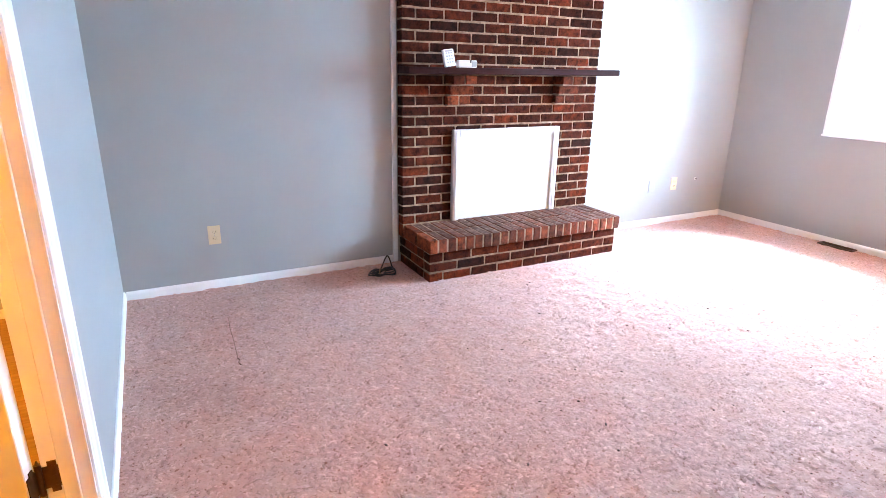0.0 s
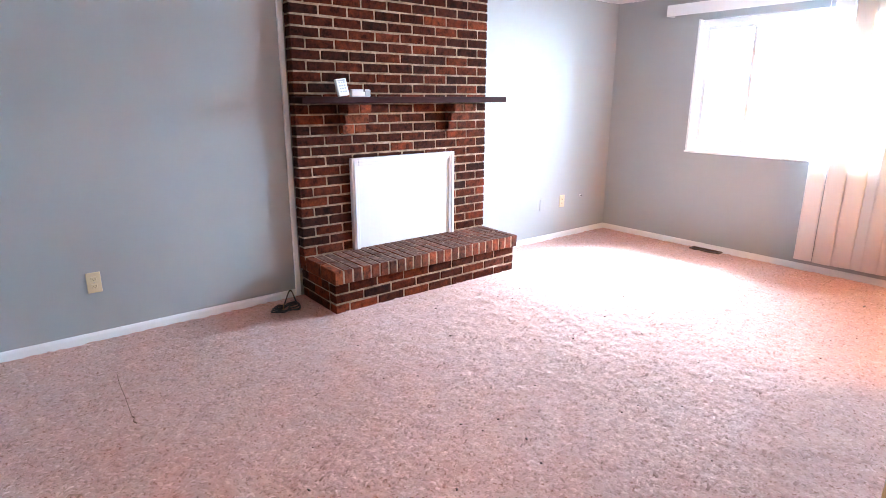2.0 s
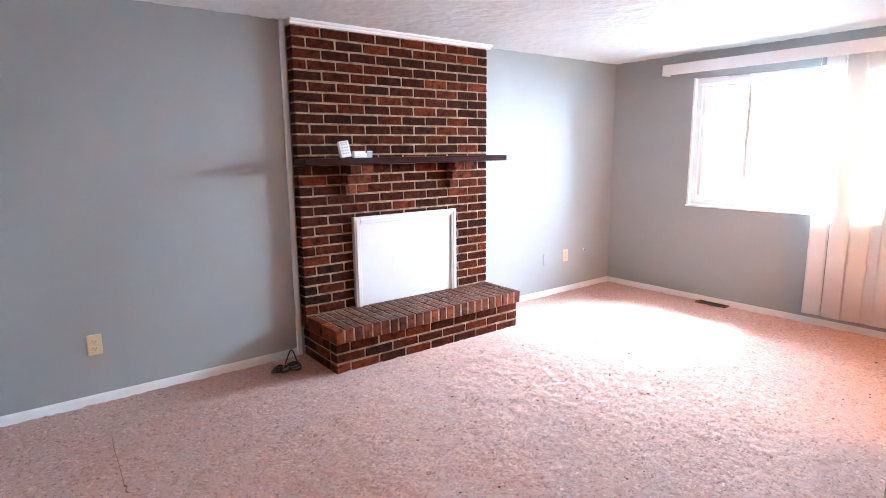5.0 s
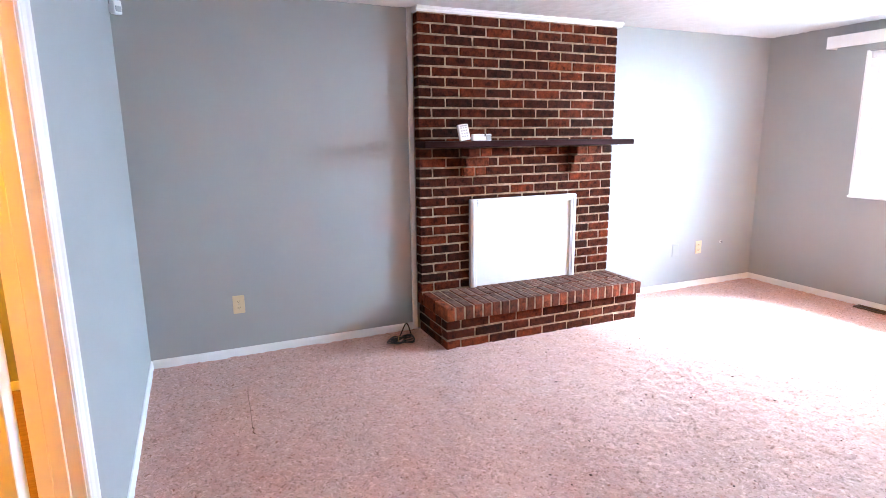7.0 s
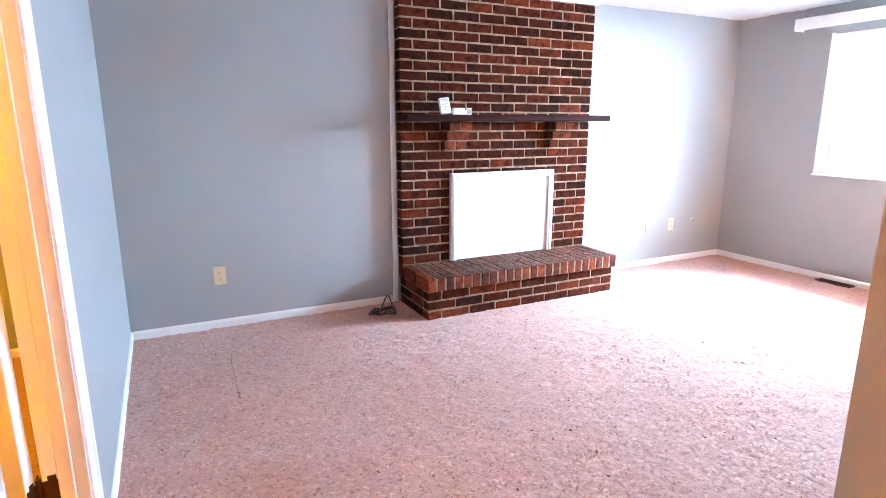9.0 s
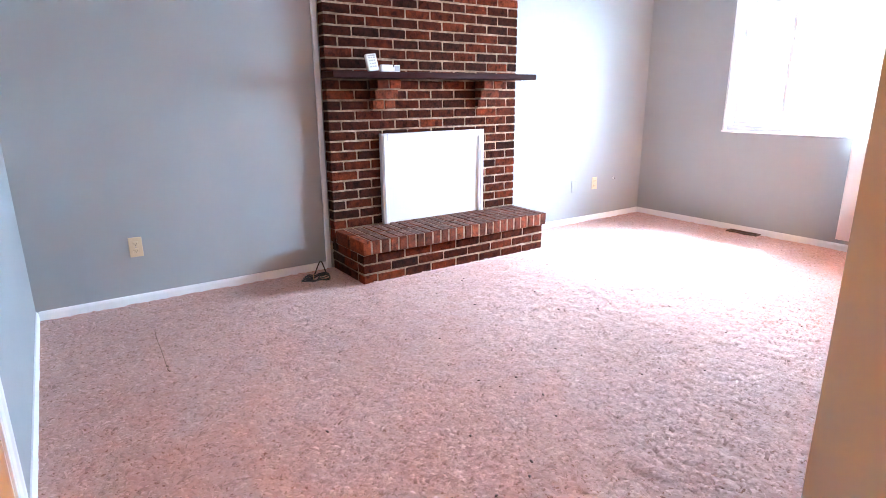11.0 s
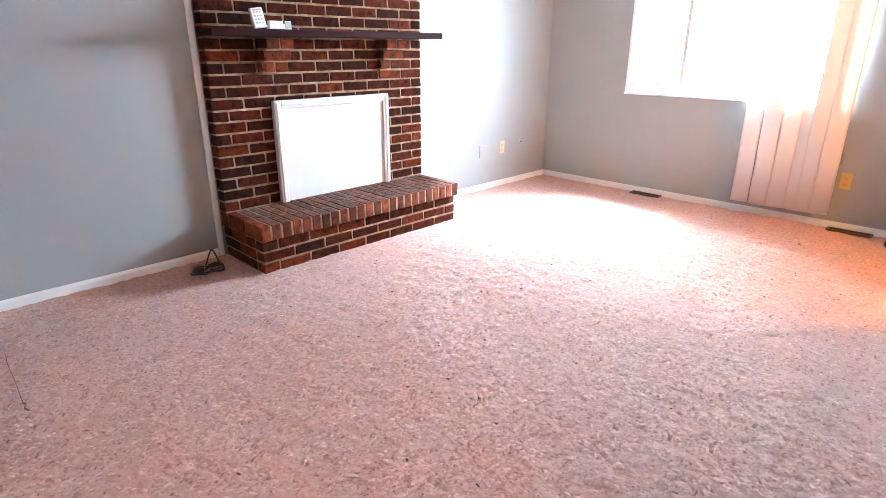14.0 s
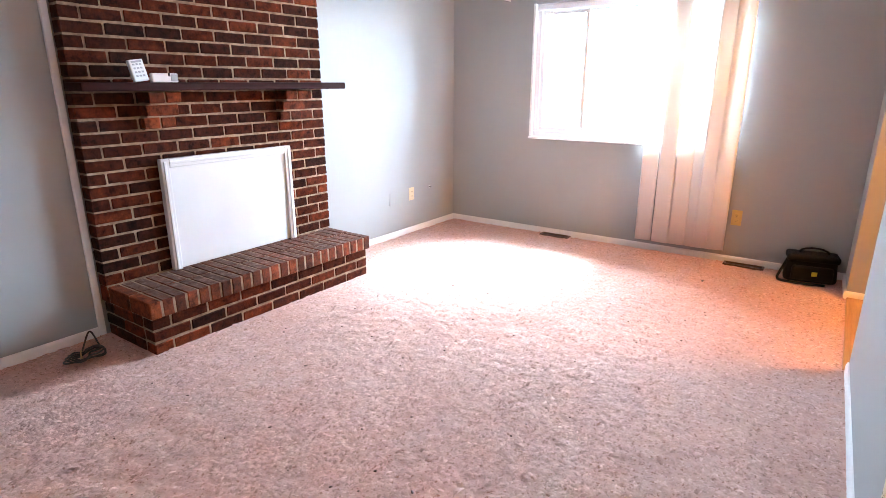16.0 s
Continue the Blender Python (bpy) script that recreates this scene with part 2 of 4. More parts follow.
M_WALL = plain("grey_wall_paint", (0.343, 0.357, 0.353), 0.6, vary=0.03, scale=2.5, grain=260, bump=0.18, depth=0.0008)
M_TRIM = plain("white_trim_paint", (0.80, 0.80, 0.79), 0.38, vary=0.03, scale=5, grain=90, bump=0.06)
M_BOARD = plain("white_board_paint", (0.63, 0.64, 0.645), 0.45, vary=0.02, scale=4, grain=150, bump=0.05)
M_DOOR = plain("white_door_paint", (0.76, 0.74, 0.70), 0.42, vary=0.04, scale=3, grain=120, bump=0.08)
M_VINYL = plain("white_vinyl", (0.80, 0.81, 0.83), 0.35, vary=0.02, bump=0.03)
M_BEIGE = plain("beige_plastic", (0.66, 0.55, 0.33), 0.4, vary=0.05, bump=0.03)
M_AGED = plain("yellowed_plastic", (0.62, 0.46, 0.13), 0.42, vary=0.06, bump=0.03)
M_WHITE = plain("white_plastic", (0.75, 0.76, 0.76), 0.4, vary=0.03, bump=0.03)
M_KEY = plain("grey_key", (0.38, 0.40, 0.42), 0.5, vary=0.05, bump=0.02)
M_BLACK = plain("black_plastic", (0.012, 0.012, 0.013), 0.5, vary=0.15, bump=0.05)
M_RUBBER = plain("black_cable_rubber", (0.014, 0.013, 0.013), 0.55, vary=0.15, bump=0.05)
M_TIE = plain("tan_cable_tie", (0.42, 0.28, 0.14), 0.6)
M_YELLOW = plain("yellow_tag_card", (0.62, 0.55, 0.05), 0.6)
M_STEEL = plain("steel_screw", (0.45, 0.43, 0.40), 0.35, metal=1.0)
M_BRASS = plain("aged_brass", (0.16, 0.085, 0.03), 0.5, metal=1.0, vary=0.25, scale=60)
M_VENT = plain("brown_enamel", (0.075, 0.030, 0.013), 0.45, vary=0.15)
M_SNAG = plain("brown_yarn", (0.33, 0.185, 0.125), 0.9, vary=0.2, scale=80)
M_DARK = plain("dark_duct", (0.02, 0.016, 0.013), 0.8)


def make_carpet():
    m, nt, b = material("pink_beige_carpet")
    geo = nt.nodes.new("ShaderNodeNewGeometry")
    tuft = ramp(nt, geo.outputs["Random Per Island"], [(0.0, (0.45, 0.272, 0.222)), (0.14, (0.61, 0.382, 0.322)), (0.8, (0.68, 0.432, 0.370)), (1.0, (0.82, 0.575, 0.505))])
    broad = ramp(nt, noise_fac(nt, 1.6, 3), [(0.3, (0.93, 0.90, 0.87)), (0.7, (1.0, 1.0, 1.0))])
    tint = ramp(nt, noise_fac(nt, 9.0, 4, 0.6), [(0.36, (1.0, 0.955, 0.92)), (0.64, (0.985, 0.99, 1.01))])
    clump = ramp(nt, noise_fac(nt, 42, 4, 0.6), [(0.3, (0.86, 0.79, 0.75)), (0.46, (0.98, 0.97, 0.96)), (0.75, (1.0, 1.0, 1.0))])
    # scattered dark flecks, the shade of creases in the pile put into colour
    crease_shade = ramp(nt, noise_fac(nt, 70, 3, 0.5), [(0.32, (0.52, 0.38, 0.30)), (0.38, (1.0, 1.0, 1.0))])
    c = mixed(nt, 1.0, mixed(nt, 1.0, mixed(nt, 1.0, mixed(nt, 1.0, tuft, tint, 'MULTIPLY'), broad, 'MULTIPLY'), clump, 'MULTIPLY'), crease_shade, 'MULTIPLY')
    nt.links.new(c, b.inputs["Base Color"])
    b.inputs["Roughness"].default_value = 0.95
    b.inputs["Specular IOR Level"].default_value = 0.1
    b.inputs["Sheen Weight"].default_value = 0.15
    bumped(nt, b, noise_fac(nt, 110, 4, 0.65), 0.3, 0.004)
    return m


def make_brick(name, stops, rough=0.85, gloss=0.25, flat_grey=0.0):
    m, nt, b = material(name)
    info = nt.nodes.new("ShaderNodeObjectInfo")
    tone = ramp(nt, info.outputs["Random"], stops)
    patch = ramp(nt, noise_fac(nt, 21, 6, 0.7), [(0.36, (0.34, 0.33, 0.35)), (0.49, (0.90, 0.90, 0.90)), (0.58, (1.15, 1.08, 1.0)), (0.70, (1.9, 1.55, 1.3))])
    grit = ramp(nt, noise_fac(nt, 220, 3, 0.7), [(0.3, (0.72, 0.72, 0.72)), (0.6, (1.0, 1.0, 1.0))])
    colour = mixed(nt, 1.0, mixed(nt, 1.0, tone, patch, 'MULTIPLY'), grit, 'MULTIPLY')
    if flat_grey:
        # a greyer, mottled colour on the faces that lie flat
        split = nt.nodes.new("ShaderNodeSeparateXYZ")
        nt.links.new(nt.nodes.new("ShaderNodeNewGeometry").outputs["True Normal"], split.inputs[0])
        mottle = ramp(nt, noise_fac(nt, 7, 5, 0.7), [(0.30, (0.35, 0.35, 0.35)), (0.62, (flat_grey, flat_grey, flat_grey))])
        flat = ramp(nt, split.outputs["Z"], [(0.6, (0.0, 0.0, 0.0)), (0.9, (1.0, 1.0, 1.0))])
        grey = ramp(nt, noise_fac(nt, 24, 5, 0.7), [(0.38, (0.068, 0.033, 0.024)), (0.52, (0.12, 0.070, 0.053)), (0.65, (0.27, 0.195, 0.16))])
        colour = mixed(nt, mixed(nt, 1.0, mottle, flat, 'MULTIPLY'), colour, grey)
    nt.links.new(colour, b.inputs["Base Color"])
    b.inputs["Roughness"].default_value = rough
    b.inputs["Specular IOR Level"].default_value = gloss
    bumped(nt, b, noise_fac(nt, 75, 6, 0.8), 0.9, 0.007)
    return m


def make_mortar():
    m, nt, b = material("sandy_mortar")
    c = ramp(nt, noise_fac(nt, 14, 5, 0.65), [(0.30, (0.15, 0.092, 0.058)), (0.5, (0.28, 0.185, 0.118)), (0.72, (0.44, 0.325, 0.23))])
    nt.links.new(c, b.inputs["Base Color"])
    b.inputs["Roughness"].default_value = 0.92
    bumped(nt, b, noise_fac(nt, 320, 4, 0.7), 0.6, 0.002)
    return m


def make_wood(name, dark, light, rough, axis, scale=1.0):
    m, nt, b = material(name)
    mp = nt.nodes.new("ShaderNodeMapping")
    stretch = [14.0 * scale, 14.0 * scale, 14.0 * scale]
    stretch[axis] = 0.9 * scale
    mp.inputs["Scale"].default_value = stretch
    nt.links.new(coords(nt), mp.inputs["Vector"])
    info = nt.nodes.new("ShaderNodeObjectInfo")
    grain = ramp(nt, noise_fac(nt, 4.0, 6, 0.6, mp.outputs[0]), [(0.3, dark), (0.7, light)])
    each = ramp(nt, info.outputs["Random"], [(0.0, (0.8, 0.78, 0.75)), (1.0, (1.0, 1.0, 1.0))])
    nt.links.new(mixed(nt, 1.0, grain, each, 'MULTIPLY'), b.inputs["Base Color"])
    b.inputs["Roughness"].default_value = rough
    b.inputs["Specular IOR Level"].default_value = 0.12
    bumped(nt, b, noise_fac(nt, 9.0, 5, 0.6, mp.outputs[0]), 0.25, 0.002)
    return m


def make_ceiling():
    m, nt, b = material("textured_ceiling_paint")
    c = ramp(nt, noise_fac(nt, 3.0, 4), [(0.3, (0.64, 0.62, 0.595)), (0.7, (0.70, 0.69, 0.67))])
    nt.links.new(c, b.inputs["Base Color"])
    b.inputs["Roughness"].default_value = 0.85
    bumped(nt, b, noise_fac(nt, 70, 5, 0.65), 0.5, 0.004)
    return m


def make_vane():
    m, nt, b = material("translucent_vinyl_vane")
    c = mixed(nt, noise_fac(nt, 30, 3), (0.91, 0.90, 0.89), (0.94, 0.93, 0.92))
    nt.links.new(c, b.inputs["Base Color"])
    b.inputs["Roughness"].default_value = 0.5
    tr = nt.nodes.new("ShaderNodeBsdfTranslucent")
    tr.inputs["Color"].default_value = (0.98, 0.89, 0.80, 1)
    mx = nt.nodes.new("ShaderNodeMixShader")
    mx.inputs[0].default_value = 0.25
    nt.links.new(b.outputs[0], mx.inputs[1])
    nt.links.new(tr.outputs[0], mx.inputs[2])
    nt.links.new(mx.outputs[0], nt.nodes["Material Output"].inputs["Surface"])
    bumped(nt, b, noise_fac(nt, 260, 2), 0.15, 0.0006)
    return m


def make_fabric():
    m, nt, b = material("black_nylon_fabric")
    w = node(nt, "ShaderNodeTexWave", Scale=240.0, Distortion=1.5)
    nt.links.new(coords(nt), w.inputs["Vector"])
    c = mixed(nt, noise_fac(nt, 25, 4), (0.004, 0.004, 0.005), (0.009, 0.009, 0.010))
    nt.links.new(c, b.inputs["Base Color"])
    b.inputs["Roughness"].default_value = 0.8
    b.inputs["Specular IOR Level"].default_value = 0.2
    bumped(nt, b, w.outputs["Fac"], 0.3, 0.0008)
    return m


def make_glass():
    m, nt, b = material("window_glass")
    b.inputs["Transmission Weight"].default_value = 1.0
    b.inputs["Roughness"].default_value = 0.0
    b.inputs["IOR"].default_value = 1.05
    b.inputs["Base Color"].default_value = (0.98, 0.99, 0.99, 1)
    return m


def make_ground():
    m, nt, b = material("lawn_ground")
    c = ramp(nt, noise_fac(nt, 3.0, 6), [(0.3, (0.17, 0.19, 0.15)), (0.7, (0.26, 0.27, 0.24))])
    nt.links.new(c, b.inputs["Base Color"])
    b.inputs["Roughness"].default_value = 0.95
    return m


def make_backdrop_glow():
    m, nt, b = material("white_backdrop_glow")
    # emits by itself, so the view through the panes washes out to white
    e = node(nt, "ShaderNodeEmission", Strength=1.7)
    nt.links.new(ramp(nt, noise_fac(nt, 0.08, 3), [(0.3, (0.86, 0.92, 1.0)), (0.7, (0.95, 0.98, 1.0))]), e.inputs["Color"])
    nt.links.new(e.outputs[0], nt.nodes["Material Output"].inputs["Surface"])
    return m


M_BACKDROP_GLOW = make_backdrop_glow()
M_CARPET, M_MORTAR, M_CEIL = make_carpet(), make_mortar(), make_ceiling()
M_BRICK = make_brick("fired_clay_brick", [(0.0, (0.028, 0.0085, 0.0050)), (0.25, (0.044, 0.0110, 0.0056)), (0.55, (0.066, 0.0140, 0.0062)), (0.85, (0.098, 0.019, 0.0075)), (0.96, (0.13, 0.025, 0.0095)), (1.0, (0.18, 0.038, 0.014))], 0.9, 0.1)
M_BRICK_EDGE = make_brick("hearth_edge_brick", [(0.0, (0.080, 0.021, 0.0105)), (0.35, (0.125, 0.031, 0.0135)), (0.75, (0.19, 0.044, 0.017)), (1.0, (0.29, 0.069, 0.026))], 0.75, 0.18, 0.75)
# redder tones: hearth ends, and on corbels the extra light put into colour
M_BRICK_RED = make_brick("orange_red_brick", [(0.0, (0.08, 0.019, 0.009)), (0.35, (0.15, 0.035, 0.014)), (0.7, (0.20, 0.044, 0.017)), (1.0, (0.27, 0.066, 0.025))], 0.88, 0.12)
M_MANTEL = make_wood("dark_stained_mantel_wood", (0.020, 0.004, 0.0045), (0.040, 0.008, 0.008), 0.7, 0)
M_OAK = make_wood("oak_floor_wood", (0.32, 0.17, 0.07), (0.48, 0.28, 0.12), 0.35, 0)
M_VANE, M_FABRIC, M_GLASS, M_GROUND = make_vane(), make_fabric(), make_glass(), make_ground()


# Builders
def box(x0, x1, y0, y1, z0, z1, bevel=0.0, bm=None, segments=1):
    own = bm if bm is not None else bmesh.new()
    made = bmesh.ops.create_cube(own, size=1.0, matrix=Matrix.Translation(((x0 + x1) / 2, (y0 + y1) / 2, (z0 + z1) / 2)) @ Matrix.Diagonal((x1 - x0, y1 - y0, z1 - z0, 1)))
    if bevel:
        edges = list({e for v in made["verts"] for e in v.link_edges})
        bmesh.ops.bevel(own, geom=edges, offset=bevel, segments=segments, affect='EDGES', profile=0.5)
    return own


def disc(place, radius, depth, axis='Z', segments=16, bm=None, top=None):
    own = bm if bm is not None else bmesh.new()
    turn = {'Z': Matrix(), 'X': Matrix.Rotation(radians(90), 4, 'Y'), 'Y': Matrix.Rotation(radians(90), 4, 'X')}[axis]
    bmesh.ops.create_cone(own, cap_ends=True, segments=segments, radius1=radius, radius2=radius if top is None else top, depth=depth, matrix=Matrix.Translation(place) @ turn)
    return own


def tube(points, radius, sides=8, closed=False, bm=None):
    """A round bar swept along the points."""
    own = bm if bm is not None else bmesh.new()
    pts = [Vector(p) for p in points]
    rings, n = [], len(pts)
    for i, p in enumerate(pts):
        a = pts[i - 1] if (i or closed) else p
        c = pts[(i + 1) % n] if (i < n - 1 or closed) else p
        way = (c - a).normalized()
        side = way.orthogonal().normalized() if not rings else (old - old.dot(way) * way).normalized()
        old = side
        up = way.cross(side)
        rings.append([own.verts.new(p + radius * (math.cos(k * math.tau / sides) * side + math.sin(k * math.tau / sides) * up)) for k in range(sides)])
    for i in range(n if closed else n - 1):
        a, c = rings[i], rings[(i + 1) % n]
        for k in range(sides):
            own.faces.new((a[k], a[(k + 1) % sides], c[(k + 1) % sides], c[k]))
    if not closed:
        own.faces.new(rings[0][::-1])
        own.faces.new(rings[-1])
    return own


def smooth_points(points, steps=6, closed=False):
    """Points on a Catmull-Rom line through the given points."""
    p = [Vector(q) for q in points]
    n, out = len(p), []
    for i in range(n if closed else n - 1):
        a, b, c, d = (p[(i + k) % n] if closed else p[min(max(i + k, 0), n - 1)] for k in (-1, 0, 1, 2))
        for s in range(steps):
            t = s / steps
            out.append(0.5 * (2 * b + (c - a) * t + (2 * a - 5 * b + 4 * c - d) * t * t + (3 * b - a - 3 * c + d) * t ** 3))
    return out if closed else out + [p[-1]]


def mesh_of(bm, name, mat, smooth=False):
    me = bpy.data.meshes.new(name)
    bmesh.ops.recalc_face_normals(bm, faces=bm.faces)
    bm.to_mesh(me)
    bm.free()
    me.materials.append(mat)
    if smooth:
        me.polygons.foreach_set("use_smooth", [True] * len(me.polygons))
    return me


def part(name, bm, mat, parent, label="", smooth=False):
    ob = new(name, mesh_of(bm, name, mat, smooth))
    ob.parent = parent
    return tagged(ob, label)


def thing(name, place, label, category, group="", turn=0.0):
    ob = new(name)
    ob.matrix_world = pose(*place, 0, 0, turn)
    ob.empty_display_size = 0.1
    return tagged(ob, label, category, group)


def structure(name, bm, mat, label="", category="", smooth=False):
    return tagged(new(name, mesh_of(bm, name, mat, smooth)), label, category, "", "structure")


def value_noise(x, y, cell, seed):
    """Smooth random values from 0 to 1 at plan places, cell metres apart."""
    rng = np.random.default_rng(seed)
    table = rng.random((256, 256))
    u, v = x / cell + 50.3, y / cell + 50.7
    i, j = np.floor(u).astype(int), np.floor(v).astype(int)
    fu, fv = u - i, v - j
    fu, fv = fu * fu * (3 - 2 * fu), fv * fv * (3 - 2 * fv)
    g = lambda a, b: table[a % 256, b % 256]
    return (g(i, j) * (1 - fu) + g(i + 1, j) * fu) * (1 - fv) + (g(i, j + 1) * (1 - fu) + g(i + 1, j + 1) * fu) * fv


def relief_sheet(name, x0, x1, y0, y1, step, height, mat, flip=False):
    """A finely divided sheet whose height is a function of the plan."""
    nx, ny = int(round((x1 - x0) / step)), int(round((y1 - y0) / step))
    gx, gy = np.meshgrid(np.linspace(x0, x1, nx + 1), np.linspace(y0, y1, ny + 1), indexing="ij")
    co = np.stack([gx, gy, height(gx, gy)], axis=-1).reshape(-1, 3)
    a = (np.arange(nx)[:, None] * (ny + 1) + np.arange(ny)[None, :]).reshape(-1)
    quads = np.stack([a, a + ny + 1, a + ny + 2, a + 1], axis=1)
    if flip:
        quads = quads[:, ::-1]
    me = bpy.data.meshes.new(name)
    me.vertices.add(len(co))
    me.vertices.foreach_set("co", co.reshape(-1))
    me.loops.add(quads.size)
    me.loops.foreach_set("vertex_index", quads.reshape(-1).astype(np.int32))
    me.polygons.add(len(quads))
    me.polygons.foreach_set("loop_start", np.arange(0, quads.size, 4, dtype=np.int32))
    me.polygons.foreach_set("use_smooth", np.ones(len(quads), dtype=bool))
    me.update()
    me.validate()
    me.materials.append(mat)
    return me


# Floors and ceiling
def carpet_height(x, y):
    h = 0.0056 * value_noise(x, y, 0.024, 1) + 0.0048 * value_noise(x, y, 0.045, 2) + 0.004 * value_noise(x, y, 0.16, 3) + 0.002 * value_noise(x, y, 0.011, 4)
    return h - 0.014


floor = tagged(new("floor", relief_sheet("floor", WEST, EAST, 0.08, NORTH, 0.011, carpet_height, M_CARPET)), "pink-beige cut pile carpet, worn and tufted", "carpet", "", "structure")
structure("subfloor", box(-1.9, EAST + 0.13, HALL_END - 0.12, NORTH + 0.12, -0.25, -0.03), M_OAK, "wooden subfloor under the rooms", "floor")


def carpet_pile():
    """Loose yarn ends standing and lying on the carpet."""
    rng = np.random.default_rng(7)
    n = 230000
    x = WEST + 0.02 + (EAST - WEST - 0.04) * rng.random(n) ** 1.25
    y = 0.17 + (NORTH - 0.20) * rng.random(n)
    keep = ~((x > 1.86) & (x < 3.5) & (y > 3.172)) & (y > 0.22 + 0.021 * (x - 0.95)) & ~((x > 5.212) & ((np.abs(y - 2.496) < 0.145) | (np.abs(y - 0.94) < 0.149))) & (y < NORTH - 0.03)
    x, y = x[keep], y[keep]
    n = len(x)
    z = carpet_height(x, y) - 0.001
    lean = 2.2 * math.pi * value_noise(x, y, 0.09, 11) + rng.normal(0, 0.7, n)
    length = rng.uniform(0.012, 0.034, n)
    rise = rng.uniform(0.05, 0.38, n)
    width = rng.uniform(0.0021, 0.0052, n)
    lock = rng.random(n) < 0.075  # matted locks, longer and standing proud
    length[lock] *= 1.3
    rise[lock] = rng.uniform(0.25, 0.5, lock.sum())
    width[lock] *= 1.25
    dx, dy = np.cos(lean), np.sin(lean)
    base = np.stack([x, y, z], 1)
    side = np.stack([-dy * width, dx * width, np.zeros(n)], 1)
    mid = base + np.stack([dx * length * 0.45, dy * length * 0.45, length * rise * 0.5], 1)
    tip = base + np.stack([dx * length, dy * length, length * rise * 0.45 - 0.002], 1)
    co = np.stack([base - side, base + side, mid + side * 1.2, mid - side * 1.2, tip + side * 0.5, tip - side * 0.5], 1).reshape(-1, 3)
    k = np.arange(n)[:, None] * 6
    quads = np.concatenate([k + np.array([0, 1, 2, 3]), k + np.array([3, 2, 4, 5])], 1).reshape(-1, 4)
    me = bpy.data.meshes.new("carpet_pile")
    me.vertices.add(len(co))
    me.vertices.foreach_set("co", co.reshape(-1))
    me.loops.add(quads.size)
    me.loops.foreach_set("vertex_index", quads.reshape(-1).astype(np.int32))
    me.polygons.add(len(quads))
    me.polygons.foreach_set("loop_start", np.arange(0, quads.size, 4, dtype=np.int32))
    me.update()
    me.validate()
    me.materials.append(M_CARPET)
    ob = new("carpet_pile", me)
    ob.parent = floor
    return tagged(ob, "", "", "", "stuff")


carpet_pile()


def ceiling_height(x, y):
    ridge = np.abs(value_noise(x, y, 0.055, 21) - 0.5) + 0.6 * np.abs(value_noise(x + 0.4 * y, y, 0.028, 22) - 0.5)
    return TOP - 0.006 * np.clip(0.35 - ridge, 0, 1) / 0.35 - 0.002 * value_noise(x, y, 0.013, 23)


structure("ceiling_slab", box(-1.9, EAST + 0.13, HALL_END - 0.12, NORTH + 0.12, TOP + 0.004, TOP + 0.15), M_CEIL, "white painted ceiling", "ceiling")
tagged(new("ceiling", relief_sheet("ceiling", WEST, EAST, 0.16, NORTH, 0.016, ceiling_height, M_CEIL, True)), "white ceiling with a rough brushed plaster texture", "ceiling", "", "structure")

# Walls
GREY = "smooth light grey painted wall"
structure("wall_north", box(-1.9, EAST + 0.12, NORTH, NORTH + 0.12, -0.03, TOP), M_WALL, GREY, "wall")
bm = box(WEST_BACK, WEST, DOOR_B, NORTH, -0.03, TOP)
box(WEST_BACK, WEST, HALL_END, DOOR_A, -0.03, TOP, bm=bm)
box(WEST_BACK, WEST, DOOR_A, DOOR_B, DOOR_H, TOP, bm=bm)
structure("wall_west", bm, M_WALL, "light grey painted wall with a doorway", "wall")
bm = box(EAST, EAST + 0.12, WIN_Y1, NORTH, -0.03, TOP)
box(EAST, EAST + 0.12, SOUTH_BACK, WIN_Y0, -0.03, TOP, bm=bm)
box(EAST, EAST + 0.12, WIN_Y0, WIN_Y1, -0.03, WIN_Z0, bm=bm)
box(EAST, EAST + 0.12, WIN_Y0, WIN_Y1, WIN_Z1, TOP, bm=bm)
structure("wall_east", bm, M_WALL, "light grey painted wall with a wide window", "wall")
bm = box(0, 2.74, -0.12, 0, -0.03, TOP)
box(3.92, 4.40, -0.12, 0, -0.03, TOP, bm=bm)
box(-0.868, 0, -0.12, 0, 2.06, TOP, bm=bm)
box(2.74, 3.92, -0.12, 0, 2.06, TOP, bm=bm)
structure("wall_south", bm, M_WALL, "light grey painted wall with two open passages", "wall").matrix_world = SKEW
structure("wall_foyer_east", box(FAR_JAMB_B, FAR_JAMB_B + 0.12, HALL_END, 0.24, -0.03, TOP), M_WALL, "grey hall wall lit by a warm lamp", "wall")
structure("wall_hall_south", box(-1.9, FAR_JAMB_B + 0.12, HALL_END - 0.12, HALL_END, -0.03, TOP), M_WALL, "grey hall wall", "wall")
structure("wall_side_room", box(-1.9, -1.78, HALL_END, NORTH, -0.03, TOP), M_WALL, "painted wall of the side room", "wall")


